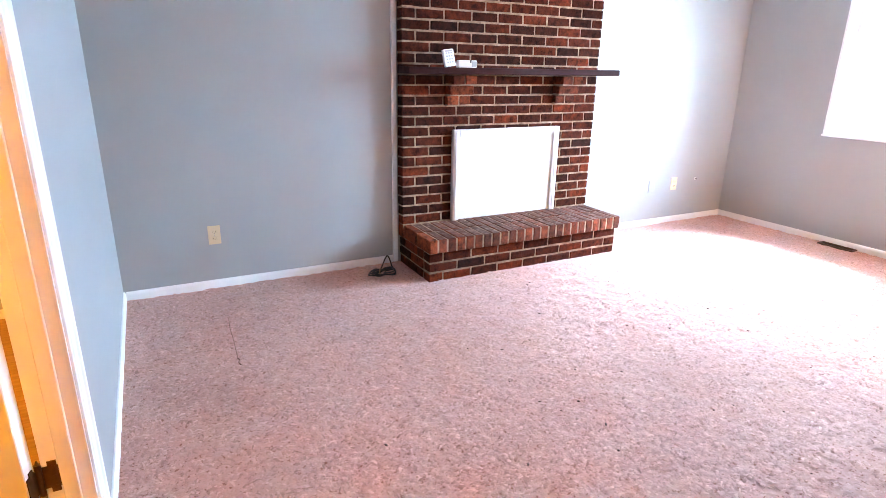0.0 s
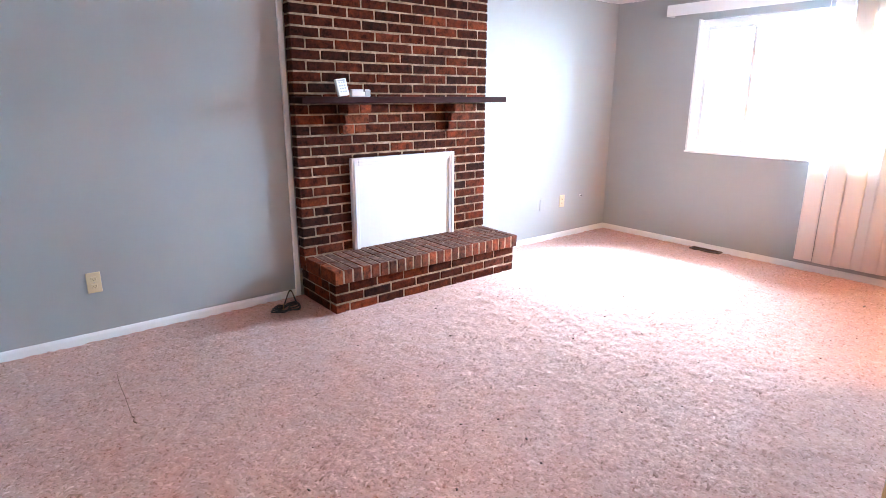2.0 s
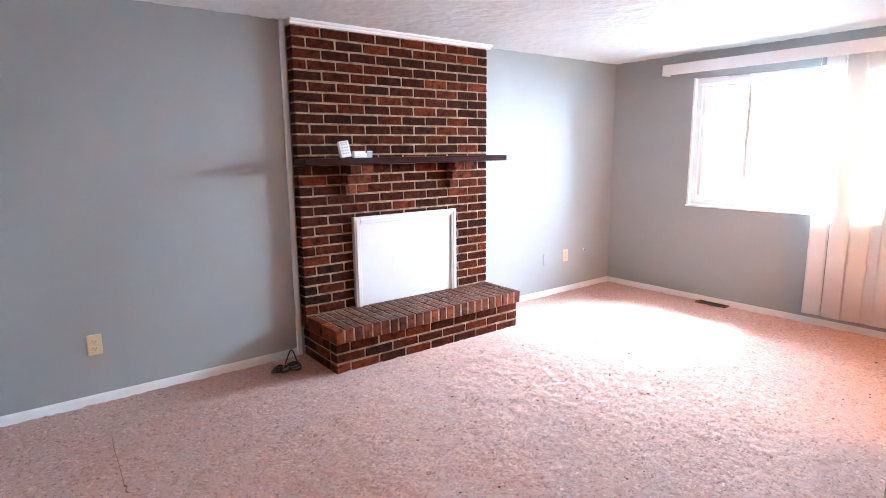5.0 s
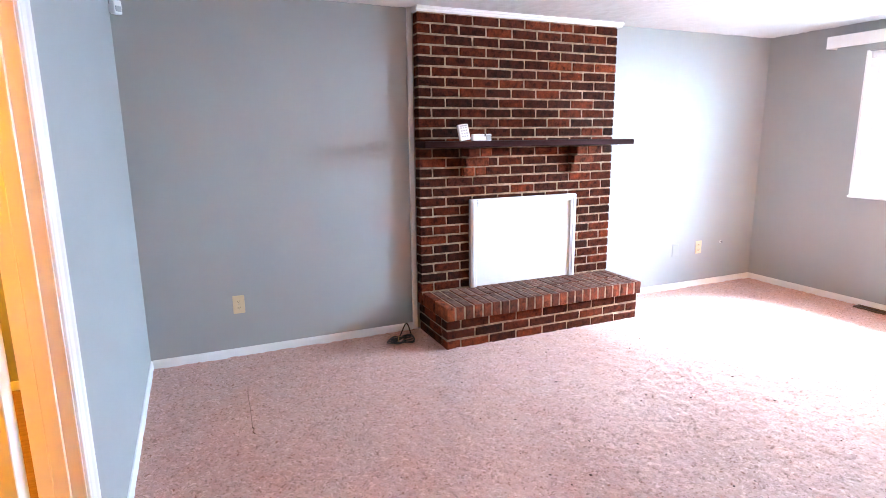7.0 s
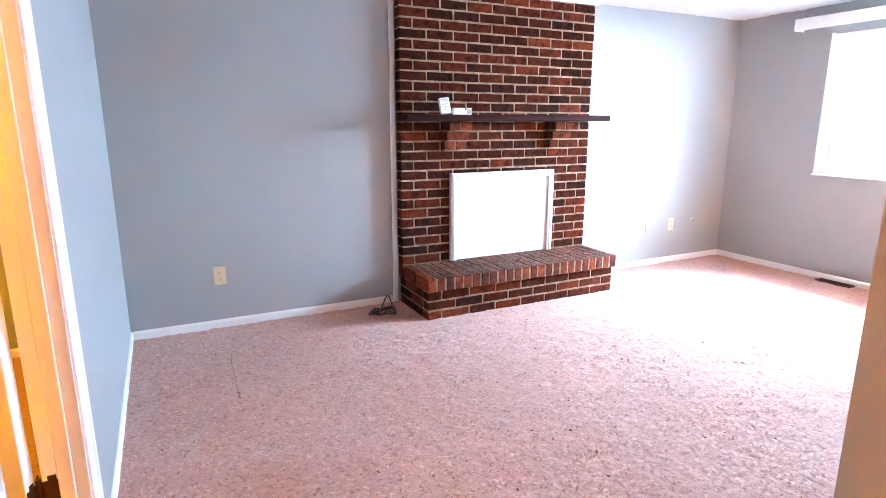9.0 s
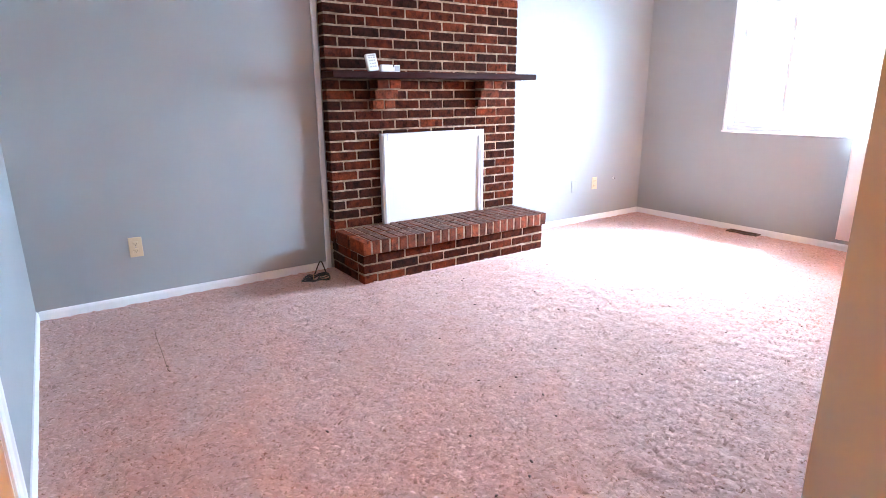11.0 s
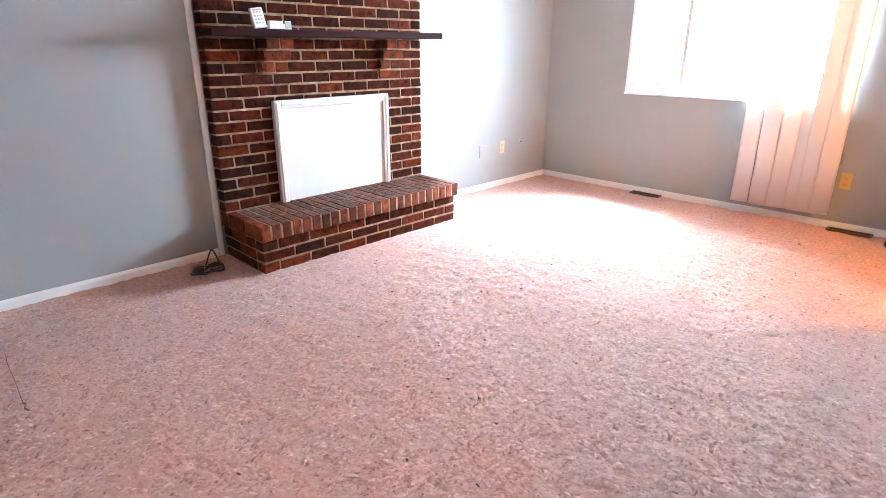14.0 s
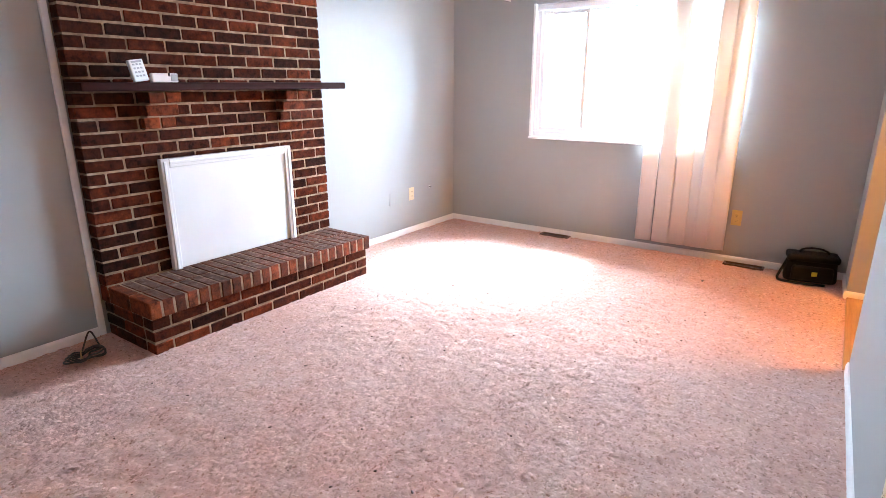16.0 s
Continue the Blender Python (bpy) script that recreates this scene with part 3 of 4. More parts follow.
# Baseboards
def baseboard(name, x0, x1, y0, y1, along):
    h = 0.047
    bm = bmesh.new()
    prof = [(0, -0.02), (1, -0.02), (1, h - 0.016), (0.75, h - 0.006), (0.45, h), (0, h)]
    ends = []
    for end in (0, 1):
        ring = []
        for d, z in prof:
            if along == 'x':
                ring.append(bm.verts.new(((x0, x1)[end], y0 + (y1 - y0) * d, z)))
            else:
                ring.append(bm.verts.new((x0 + (x1 - x0) * d, (y0, y1)[end], z)))
        ends.append(ring)
    n = len(prof)
    for k in range(n):
        bm.faces.new((ends[0][k], ends[0][(k + 1) % n], ends[1][(k + 1) % n], ends[1][k]))
    bm.faces.new(ends[0])
    bm.faces.new(ends[1][::-1])
    return structure(name, bm, M_TRIM, "low white painted wooden baseboard", "baseboard")


T = 0.012
baseboard("baseboard_north_west", WEST + T, 1.824, NORTH, NORTH - T, 'x')
baseboard("baseboard_north_east", 3.52, EAST - T, NORTH, NORTH - T, 'x')
baseboard("baseboard_west", WEST, WEST + T, DOOR_B + 0.092, NORTH, 'y')
baseboard("baseboard_west_near", WEST, WEST + T, HALL_END, DOOR_A - 0.092, 'y')
baseboard("baseboard_east", EAST, EAST - T, SOUTH, NORTH, 'y')
baseboard("baseboard_south", 0.0, 2.74, 0.0, T, 'x').matrix_world = SKEW
baseboard("baseboard_south_east", 3.92, 4.33, 0.0, T, 'x').matrix_world = SKEW
baseboard("baseboard_foyer_east", FAR_JAMB_B, FAR_JAMB_B - T, HALL_END, 0.302, 'y')
baseboard("baseboard_side_room", -1.78, WEST_BACK, NORTH, NORTH - T, 'x')

# Window, with three lights, a sill and daylight behind
window = tagged(new("window_1"), "white vinyl sliding window with three panes, glaring daylight", "window", "", "structure")
FX0, FX1 = EAST + 0.03, EAST + 0.10
bm = box(FX0, FX1, WIN_Y0, WIN_Y1, WIN_Z0 + 0.012, WIN_Z0 + 0.062, 0.004)
box(FX0, FX1, WIN_Y0, WIN_Y1, WIN_Z1 - 0.05, WIN_Z1, 0.004, bm=bm)
box(FX0, FX1, WIN_Y1 - 0.055, WIN_Y1, WIN_Z0 + 0.062, WIN_Z1 - 0.05, 0.004, bm=bm)
box(FX0, FX1, WIN_Y0, WIN_Y0 + 0.055, WIN_Z0 + 0.062, WIN_Z1 - 0.05, 0.004, bm=bm)
part("window_frame", bm, M_VINYL, window)


def sash(y0, y1, x0, x1, w):
    z0, z1 = WIN_Z0 + 0.064, WIN_Z1 - 0.052
    bm = box(x0, x1, y0, y1, z0, z0 + w, 0.003)
    box(x0, x1, y0, y1, z1 - w, z1, 0.003, bm=bm)
    box(x0, x1, y0, y0 + w, z0 + w, z1 - w, 0.003, bm=bm)
    box(x0, x1, y1 - w, y1, z0 + w, z1 - w, 0.003, bm=bm)
    s = part("sash", bm, M_VINYL, window)
    p = part("pane", box((x0 + x1) / 2 - 0.003, (x0 + x1) / 2 + 0.003, y0 + w, y1 - w, z0 + w, z1 - w), M_GLASS, s)
    p.visible_shadow = False


sash(2.335, 2.762, FX0 + 0.006, FX0 + 0.034, 0.036)
sash(1.62, 2.345, FX0 + 0.038, FX0 + 0.062, 0.022)
sash(1.208, 1.63, FX0 + 0.006, FX0 + 0.034, 0.036)
part("window_sill", box(EAST - 0.022, FX1, WIN_Y0 - 0.012, WIN_Y1 + 0.012, WIN_Z0 - 0.006, WIN_Z0 + 0.011, 0.004, segments=2), M_TRIM, window)
part("sash_lock", box(FX0 - 0.006, FX0 + 0.006, 2.66, 2.69, WIN_Z1 - 0.082, WIN_Z1 - 0.052, 0.003), M_VINYL, window)
part("window_lining", box(EAST - 0.004, FX0, WIN_Y1 - 0.010, WIN_Y1 + 0.012, WIN_Z0 + 0.011, WIN_Z1 + 0.006, 0.002), M_TRIM, window)

bm = bmesh.new()
bmesh.ops.create_grid(bm, x_segments=2, y_segments=2, size=600, matrix=Matrix.Translation((0, 0, -0.3)))
# Glowing sheet added behind the window in place of a real distance
structure("backdrop", box(60.0, 60.5, -60, 90, -0.3, 9.0), M_BACKDROP_GLOW, "self-lit white sheet standing in for the bright outdoors", "backdrop")
structure("ground", bm, M_GROUND, "pale dry lawn outside the window", "ground")

# Doorway in the west wall: jamb, stop, casing, open door
door = tagged(new("door_1"), "white flush door standing open into a lamp-lit side room", "door", "", "structure")
JX0, JX1 = WEST_BACK - 0.004, WEST + 0.003
bm = box(JX0, JX1, DOOR_B - 0.004, DOOR_B + 0.014, 0, DOOR_H - 0.002)
box(JX0, JX1, DOOR_A - 0.014, DOOR_A + 0.004, 0, DOOR_H - 0.002, bm=bm)
box(JX0, JX1, DOOR_A + 0.004, DOOR_B - 0.004, DOOR_H - 0.016, DOOR_H + 0.002, bm=bm)
part("jamb", bm, M_TRIM, door)
bm = box(0.046, 0.082, DOOR_B - 0.016, DOOR_B - 0.0042, 0, DOOR_H - 0.028, 0.002)
box(0.046, 0.082, DOOR_A + 0.0042, DOOR_A + 0.016, 0, DOOR_H - 0.028, 0.002, bm=bm)
box(0.046, 0.082, DOOR_A + 0.005, DOOR_B - 0.005, DOOR_H - 0.028, DOOR_H - 0.0162, 0.002, bm=bm)
part("door_stop", bm, M_TRIM, door)


def casing(inner, outer):
    """A moulded casing board, thin by the opening and thicker at its outer edge."""
    prof = [(0.0, 0.0), (0.0, 0.009), (0.04, 0.0105), (0.14, 0.0105), (0.20, 0.0085), (0.28, 0.0115), (0.62, 0.0145), (0.72, 0.0185), (0.95, 0.0195), (1.0, 0.017), (1.0, 0.0)]
    bm = bmesh.new()
    ends = [[bm.verts.new((WEST + d, inner + (outer - inner) * k, z)) for k, d in prof] for z in (0.0, DOOR_H + 0.08)]
    n = len(prof)
    for k in range(n):
        bm.faces.new((ends[0][k], ends[0][(k + 1) % n], ends[1][(k + 1) % n], ends[1][k]))
    bm.faces.new(ends[0])
    bm.faces.new(ends[1][::-1])
    part("casing", bm, M_TRIM, door)


casing(DOOR_B + 0.007, DOOR_B + 0.085)
casing(DOOR_A - 0.007, DOOR_A - 0.085)
part("casing", box(WEST, WEST + 0.012, DOOR_A - 0.007, DOOR_B + 0.007, DOOR_H + 0.004, DOOR_H + 0.08, 0.003), M_TRIM, door)

LEAF_W, LEAF_T = 0.69, 0.040
bm = box(-LEAF_W, 0, -LEAF_T, 0, 0.015, DOOR_H - 0.03, 0.002)
leaf = new("door_leaf", mesh_of(bm, "door_leaf", M_DOOR))
leaf.matrix_world = pose(-0.004, 1.563, 0, 0, 0, -20)
leaf.parent = door
for hz in (0.285, 1.74):
    bm = box(0.008, 0.056, DOOR_B - 0.0072, DOOR_B - 0.0042, hz, hz + 0.092, 0.0)
    bmesh.ops.bevel(bm, geom=[e for e in bm.edges if abs(e.verts[0].co.y - e.verts[1].co.y) > 0.001], offset=0.014, segments=4, affect='EDGES')
    disc((0.003, DOOR_B - 0.011, hz + 0.046), 0.0075, 0.094, segments=14, bm=bm)
    disc((0.003, DOOR_B - 0.011, hz + 0.098), 0.0055, 0.012, segments=12, bm=bm, top=0.002)
    for gap in (0.02, 0.046, 0.072):
        disc((0.003, DOOR_B - 0.011, hz + gap), 0.0079, 0.0012, segments=14, bm=bm)
    hinge = part("hinge", bm, M_BRASS, door, "aged brass hinge")
    wing = box(0.0003, 0.0028, -0.037, 0.002, hz, hz + 0.092, 0.0)
    bmesh.ops.bevel(wing, geom=[e for e in wing.edges if abs(e.verts[0].co.x - e.verts[1].co.x) > 0.001], offset=0.012, segments=4, affect='EDGES')
    bmesh.ops.transform(wing, matrix=pose(-0.004, 1.563, 0, 0, 0, -20), verts=wing.verts)
    part("hinge_wing", wing, M_BRASS, hinge)
    for dz in (0.016, 0.046, 0.076):
        part("screw", disc((0.034, DOOR_B - 0.0074, hz + dz), 0.0042, 0.001, 'Y', 10), M_BRASS, hinge)

# Fireplace of brown-red brick
BX0, BX1, BY, B_TOP = 1.86, 3.516, 3.58, 2.178
HX0, HX1, HY, H_TOP = 1.868, 3.492, 3.148, 0.285
fireplace = thing("fireplace", (2.69, BY, 0), "red-brown brick fireplace with raised brick hearth", "fireplace")


def flp(x0, x1, y0, y1, z0, z1, **k):
    return box(x0 - 2.69, x1 - 2.69, y0 - BY, y1 - BY, z0, z1, **k)


breast = part("chimney_breast", flp(BX0 + 0.014, BX1 - 0.014, BY + 0.0045, NORTH - 0.001, H_TOP - 0.02, B_TOP), M_MORTAR, fireplace, "sandy mortar bed of the brickwork")
hearth = part("hearth", flp(HX0 + 0.018, HX1 - 0.018, HY + 0.0345, NORTH - 0.004, -0.02, H_TOP - 0.090), M_MORTAR, fireplace, "raised brick hearth")
part("hearth_bed", flp(HX0 + 0.010, HX1 - 0.010, HY + 0.0076, NORTH - 0.004, H_TOP - 0.088, H_TOP - 0.0043), M_MORTAR, fireplace, "sandy mortar under the hearth bricks")
bm = flp(BX0 - 0.004, BX1 + 0.03, BY - 0.016, NORTH - 0.001, B_TOP, TOP - 0.002, bevel=0.004)
flp(BX0 - 0.004, BX1 + 0.035, BY - 0.028, BY - 0.014, TOP - 0.022, TOP - 0.003, bevel=0.004, bm=bm)
part("top_trim", bm, M_TRIM, fireplace, "white painted trim strip")
part("side_trim", flp(1.824, 1.857, NORTH - 0.022, NORTH, 0.0, TOP - 0.004, bevel=0.003), M_TRIM, fireplace, "white painted trim strip")

bm = flp(1.838, 3.572, 3.402, BY - 0.001, 1.304, 1.346, bevel=0.008, segments=3)
part("mantel", bm, M_MANTEL, fireplace, "dark stained wooden mantel shelf")

hook = thing("cup_hook", (3.455, 3.45, 1.304), "small white hook screwed under the mantel end", "hook")
part("shank", tube(smooth_points([(0, 0, 0.0), (0, 0, -0.010), (0.006, 0, -0.016), (0.011, 0, -0.010)], 4), 0.0022), M_WHITE, hook, smooth=True)
part("collar", disc((0, 0, -0.0015), 0.005, 0.003, segments=12), M_WHITE, hook)

# White board closing the fire opening
board = thing("fireplace_cover", (2.70, 3.553, H_TOP), "white painted panel with moulded frame closing the firebox", "fire cover")
W2, HH = 0.458, 0.648
part("panel", box(-W2 + 0.03, W2 - 0.03, 0.006, 0.02, 0.004, HH - 0.03), M_BOARD, board)
for nm, b in (("stile", (-W2, -W2 + 0.05, 0, HH)), ("stile", (W2 - 0.05, W2, 0, HH)), ("top_rail", (-W2 + 0.05, W2 - 0.05, HH - 0.05, HH))):
    bm = box(b[0], b[1], -0.008, 0.03, b[2], b[3], 0.004, segments=2)
    if nm == "stile":
        s = 1 if b[0] > 0 else -1
        xa, xb = sorted((s * (W2 - 0.030), s * (W2 - 0.014)))
        box(xa, xb, -0.014, -0.006, b[2] + 0.002, b[3] - 0.014, 0.003, bm=bm, segments=2)
    else:
        box(b[0], b[1], -0.014, -0.006, HH - 0.030, HH - 0.014, 0.003, bm=bm, segments=2)
    part(nm, bm, M_BOARD, board)


# Vertical blinds and their valance
blinds = thing("vertical_blinds", (EAST - 0.07, 1.45, 0.0), "cream vertical vinyl blinds drawn to one side of window", "blinds")
bm = box(-0.060, -0.052, -0.42, 1.62, 2.03, 2.122, 0.002)
box(-0.052, 0.069, 1.612, 1.62, 2.03, 2.122, 0.002, bm=bm)
box(-0.052, 0.069, -0.42, -0.412, 2.03, 2.122, 0.002, bm=bm)
part("valance", bm, M_TRIM, blinds, "white valance board")
part("headrail", box(-0.03, 0.02, -0.40, 1.60, 2.045, 2.085, 0.003), M_VINYL, blinds)
rng = random.Random(4)
# centre along the wall, turn, and distance from the wall side of the track
for y, deg, off in ((0.262, 4, 0.004), (0.128, -3, -0.006), (0.122, 3, 0.012), (0.000, 6, 0.004), (-0.112, -6, 0.014), (-0.198, 4, -0.006), (-0.206, -4, 0.014), (-0.292, 9, 0.004)):
    turn = radians(deg + rng.uniform(-1, 1))
    sway = rng.uniform(-0.004, 0.004)
    bm = bmesh.new()
    rows = []
    for z in (0.092 + rng.uniform(-0.003, 0.003), 0.75, 1.4, 2.04):
        row = []
        for i in range(9):
            t = (i / 8 - 0.5) * 0.127
            bow = 0.005 * (1 - (i / 4 - 1) ** 2)
            lean = sway * (1 - z / 2.04)
            row.append(bm.verts.new((off - bow * math.cos(turn) - t * math.sin(turn) + lean, y + t * math.cos(turn) - bow * math.sin(turn) + lean, z)))
        rows.append(row)
    for a, b in zip(rows, rows[1:]):
        for i in range(8):
            bm.faces.new((a[i], a[i + 1], b[i + 1], b[i]))
    bm.normal_update()
    bmesh.ops.solidify(bm, geom=list(bm.faces), thickness=0.0012)
    vane = part("vane", bm, M_VANE, blinds, smooth=True)
    part("carrier", box(off - 0.006, off + 0.006, y - 0.012, y + 0.012, 2.028, 2.05, 0.002), M_WHITE, vane)
part("wand", tube([(-0.03, 0.345, 2.04), (-0.034, 0.347, 1.8), (-0.032, 0.349, 1.62)], 0.003), M_WHITE, blinds)


# Floor registers
def register(name, y0, y1):
    cy = (y0 + y1) / 2
    v = thing(name, (5.262, cy, -0.004), "brown metal floor register set in the carpet", "vent", "floor registers")
    L = (y1 - y0) / 2
    bm = box(-0.04, -0.03, -L, L, 0, 0.012, 0.002)
    box(0.03, 0.04, -L, L, 0, 0.012, 0.002, bm=bm)
    box(-0.03, 0.03, -L, -L + 0.014, 0, 0.012, 0.002, bm=bm)
    box(-0.03, 0.03, L - 0.014, L, 0, 0.012, 0.002, bm=bm)
    part("frame", bm, M_VENT, v)
    part("duct", box(-0.03, 0.03, -L + 0.014, L - 0.014, -0.02, 0.001), M_DARK, v)
    n = 14
    for k in range(n):
        y = -L + 0.02 + (2 * L - 0.04) * k / (n - 1)
        part("slat", box(-0.03, 0.03, y - 0.0015, y + 0.0015, -0.002, 0.006), M_DARK, v)


register("floor_vent", 2.36, 2.632)
register("floor_vent", 0.80, 1.08)


# Wall outlets
def outlet(place, turn, label, mat=M_BEIGE):
    o = thing("wall_outlet", place, label, "outlet", "wall outlets", turn)
    part("cover_plate", box(-0.036, 0.036, -0.006, 0, -0.059, 0.059, 0.003, segments=2), mat, o)
    for s in (-1, 1):
        r = part("receptacle", box(-0.016, 0.016, -0.009, -0.005, s * 0.021 - 0.014, s * 0.021 + 0.014, 0.003), mat, o)
        bm = box(-0.008, -0.006, -0.0095, -0.0085, s * 0.021 - 0.003, s * 0.021 + 0.006)
        box(0.006, 0.008, -0.0095, -0.0085, s * 0.021 - 0.003, s * 0.021 + 0.005, bm=bm)
        disc((0, -0.009, s * 0.021 - 0.008), 0.0025, 0.001, 'Y', 10, bm)
        part("slots", bm, M_DARK, r, "dark contact slots")
    part("screw", disc((0, -0.0065, 0), 0.003, 0.002, 'Y', 10), M_STEEL, o)


outlet((0.643, NORTH, 0.338), 0, "beige duplex outlet on the grey wall beside fireplace")
outlet((4.628, NORTH, 0.358), 0, "beige duplex outlet on the brightly lit wall")
outlet((EAST, 1.041, 0.352), -90, "yellowed beige duplex outlet below window by blinds", M_AGED)
outlet((2.13, 0.2265, 0.36), 181.32, "beige duplex outlet on the wall near passage")

plate = thing("blank_plate", (4.345, NORTH, 0.35), "blank wall cover plate painted over in grey", "wall plate")
part("cover_plate", box(-0.035, 0.035, -0.007, 0, -0.057, 0.057, 0.003, segments=2), M_WALL, plate)
for s in (-1, 1):
    part("screw", disc((0, -0.0075, s * 0.042), 0.003, 0.002, 'Y', 10), M_STEEL, plate)
jack = thing("cable_jack", (4.905, NORTH, 0.385), "small cable jack sticking out of the wall", "cable jack")
part("base", disc((0, -0.003, 0), 0.012, 0.006, 'Y', 16), M_WHITE, jack)
part("plug", disc((0, -0.012, 0), 0.005, 0.014, 'Y', 12), M_BLACK, jack)

# Alarm sensor in the corner
sensor = thing("alarm_sensor", (WEST + 0.002, NORTH - 0.002, 2.045), "white plastic alarm sensor mounted in the wall corner", "sensor", turn=45)
part("housing", box(-0.025, 0.025, -0.066, -0.030, 0.0, 0.072, 0.006, segments=2), M_WHITE, sensor)
part("lens", box(-0.018, 0.018, -0.069, -0.064, 0.012, 0.042, 0.003), M_KEY, sensor, "grey lens window")
part("bracket", box(-0.012, 0.012, -0.032, -0.0005, 0.015, 0.055), M_WHITE, sensor)

# Things on the mantel
MZ = 1.346
keypad = thing("alarm_keypad", (2.152, 3.45, MZ), "white alarm keypad leaning against the bricks on mantel", "keypad", turn=10)
part("body", box(-0.041, 0.041, -0.010, 0.012, 0.0, 0.108, 0.006, segments=2), M_WHITE, keypad)
for r in range(4):
    for c in range(3):
        part("key", box(-0.026 + c * 0.019, -0.014 + c * 0.019, -0.0125, -0.0095, 0.022 + r * 0.019, 0.031 + r * 0.019, 0.001), M_KEY, keypad, "small grey key")
part("display", box(-0.028, 0.028, -0.0115, -0.0095, 0.092, 0.101), M_KEY, keypad)
keypad.matrix_world = pose(2.152, 3.45, MZ + 0.005, -10, -7, 8)
remote = thing("door_chime", (2.282, 3.46, MZ), "white plastic wall unit lying on edge on mantel", "device", turn=4)
part("body", box(-0.075, 0.075, -0.010, 0.016, 0.0, 0.046, 0.006, segments=2), M_WHITE, remote)
part("cover", box(0.030, 0.070, -0.0125, -0.0095, 0.005, 0.041, 0.003), M_KEY, remote, "grey cover")
part("knob", box(0.016, 0.025, -0.016, -0.009, 0.030, 0.048, 0.002), M_BLACK, remote, "small black knob")

# Coiled cable by the hearth
cable = thing("coiled_cable", (1.648, 3.432, 0.0), "black power cable coiled and tied on the carpet", "cable")
loops = []
for k in range(4):
    # each turn is a pinched figure of eight, the turns spread apart in the bights
    wide, tall, rise = 0.098 - 0.009 * k, 0.078 + 0.012 * ((k * 2) % 3), 0.007 + 0.006 * k
    for i in range(14):
        th = (i + 0.25 * k) / 14 * math.tau
        px, py = wide * math.cos(th), tall * math.sin(th) * (0.14 + 0.86 * abs(math.cos(th)) ** 0.8)
        ca, sa = math.cos(0.10 * k - 0.12), math.sin(0.10 * k - 0.12)
        loops.append((px * ca - py * sa + 0.004 * k, px * sa + py * ca - 0.02 * (px < 0), rise + 0.008 * (1 + math.sin(th * 2 + k))))
part("coil", tube(smooth_points(loops, 4), 0.0044), M_RUBBER, cable, smooth=True)
lift = [(-0.02, 0.005, 0.022), (0.010, 0.030, 0.040), (0.045, 0.060, 0.080), (0.066, 0.070, 0.103), (0.078, 0.064, 0.094), (0.090, 0.050, 0.045), (0.088, 0.030, 0.022), (0.04, 0.006, 0.020)]
part("loop", tube(smooth_points(lift, 6), 0.0044), M_RUBBER, cable, smooth=True)
part("tie", tube([(-0.012 + 0.010 * math.cos(a), 0.020 * math.cos(a), 0.023 + 0.022 * math.sin(a)) for a in [i / 14 * math.tau for i in range(14)]], 0.0035, closed=True), M_TIE, cable, "tan twist tie")

# Black bag under the window
bag = thing("shoulder_bag", (5.165, 0.512, 0.0), "black nylon shoulder bag with handle and yellow tag", "bag", turn=-80)
bm = box(-0.165, 0.165, -0.085, 0.085, 0.0, 0.185, 0.035, segments=4)
for v in bm.verts:
    k = v.co.z / 0.185
    v.co.x *= 1.0 - 0.10 * k
    v.co.y *= 1.0 - 0.25 * k
    v.co += Vector((0.004 * math.sin(31 * v.co.y), 0.005 * math.sin(23 * v.co.x + 9 * v.co.z), 0))
part("body", bm, M_FABRIC, bag, smooth=True)
bm = box(-0.158, 0.158, -0.090, 0.070, 0.150, 0.200, 0.018, segments=3)
part("flap", bm, M_FABRIC, bag, smooth=True)
bm = box(-0.125, 0.125, -0.112, -0.070, 0.012, 0.125, 0.016, segments=3)
part("front_pocket", bm, M_FABRIC, bag, smooth=True)
part("handle", tube(smooth_points([(-0.08, -0.01, 0.196), (-0.07, -0.01, 0.222), (-0.02, -0.01, 0.236), (0.04, -0.01, 0.234), (0.085, -0.01, 0.218), (0.095, -0.01, 0.194)], 6), 0.007), M_FABRIC, bag, smooth=True)
part("strap", tube(smooth_points([(-0.150, -0.03, 0.15), (-0.178, -0.05, 0.08), (-0.20, -0.08, 0.014), (-0.14, -0.125, 0.010), (-0.02, -0.135, 0.010), (0.08, -0.128, 0.010)], 6), 0.009), M_FABRIC, bag, smooth=True)
part("tag", box(-0.005, 0.028, -0.116, -0.110, 0.062, 0.092, 0.001), M_YELLOW, bag, "yellow tag")

# Specks on the carpet
speck = thing("leaf_scrap", (4.69, 1.115, 0.0), "small brown scrap of leaf lying on the carpet", "scrap")
bm = bmesh.new()
vs = [bm.verts.new(p) for p in ((-0.02, 0, 0.004), (-0.005, 0.010, 0.009), (0.02, 0.004, 0.006), (0.004, -0.009, 0.010))]
bm.faces.new(vs)
bm.normal_update()
bmesh.ops.solidify(bm, geom=list(bm.faces), thickness=0.002)
part("scrap", bm, M_VENT, speck)

# Crumbs trodden into the carpet
crumb_rng = random.Random(31)
bm = bmesh.new()
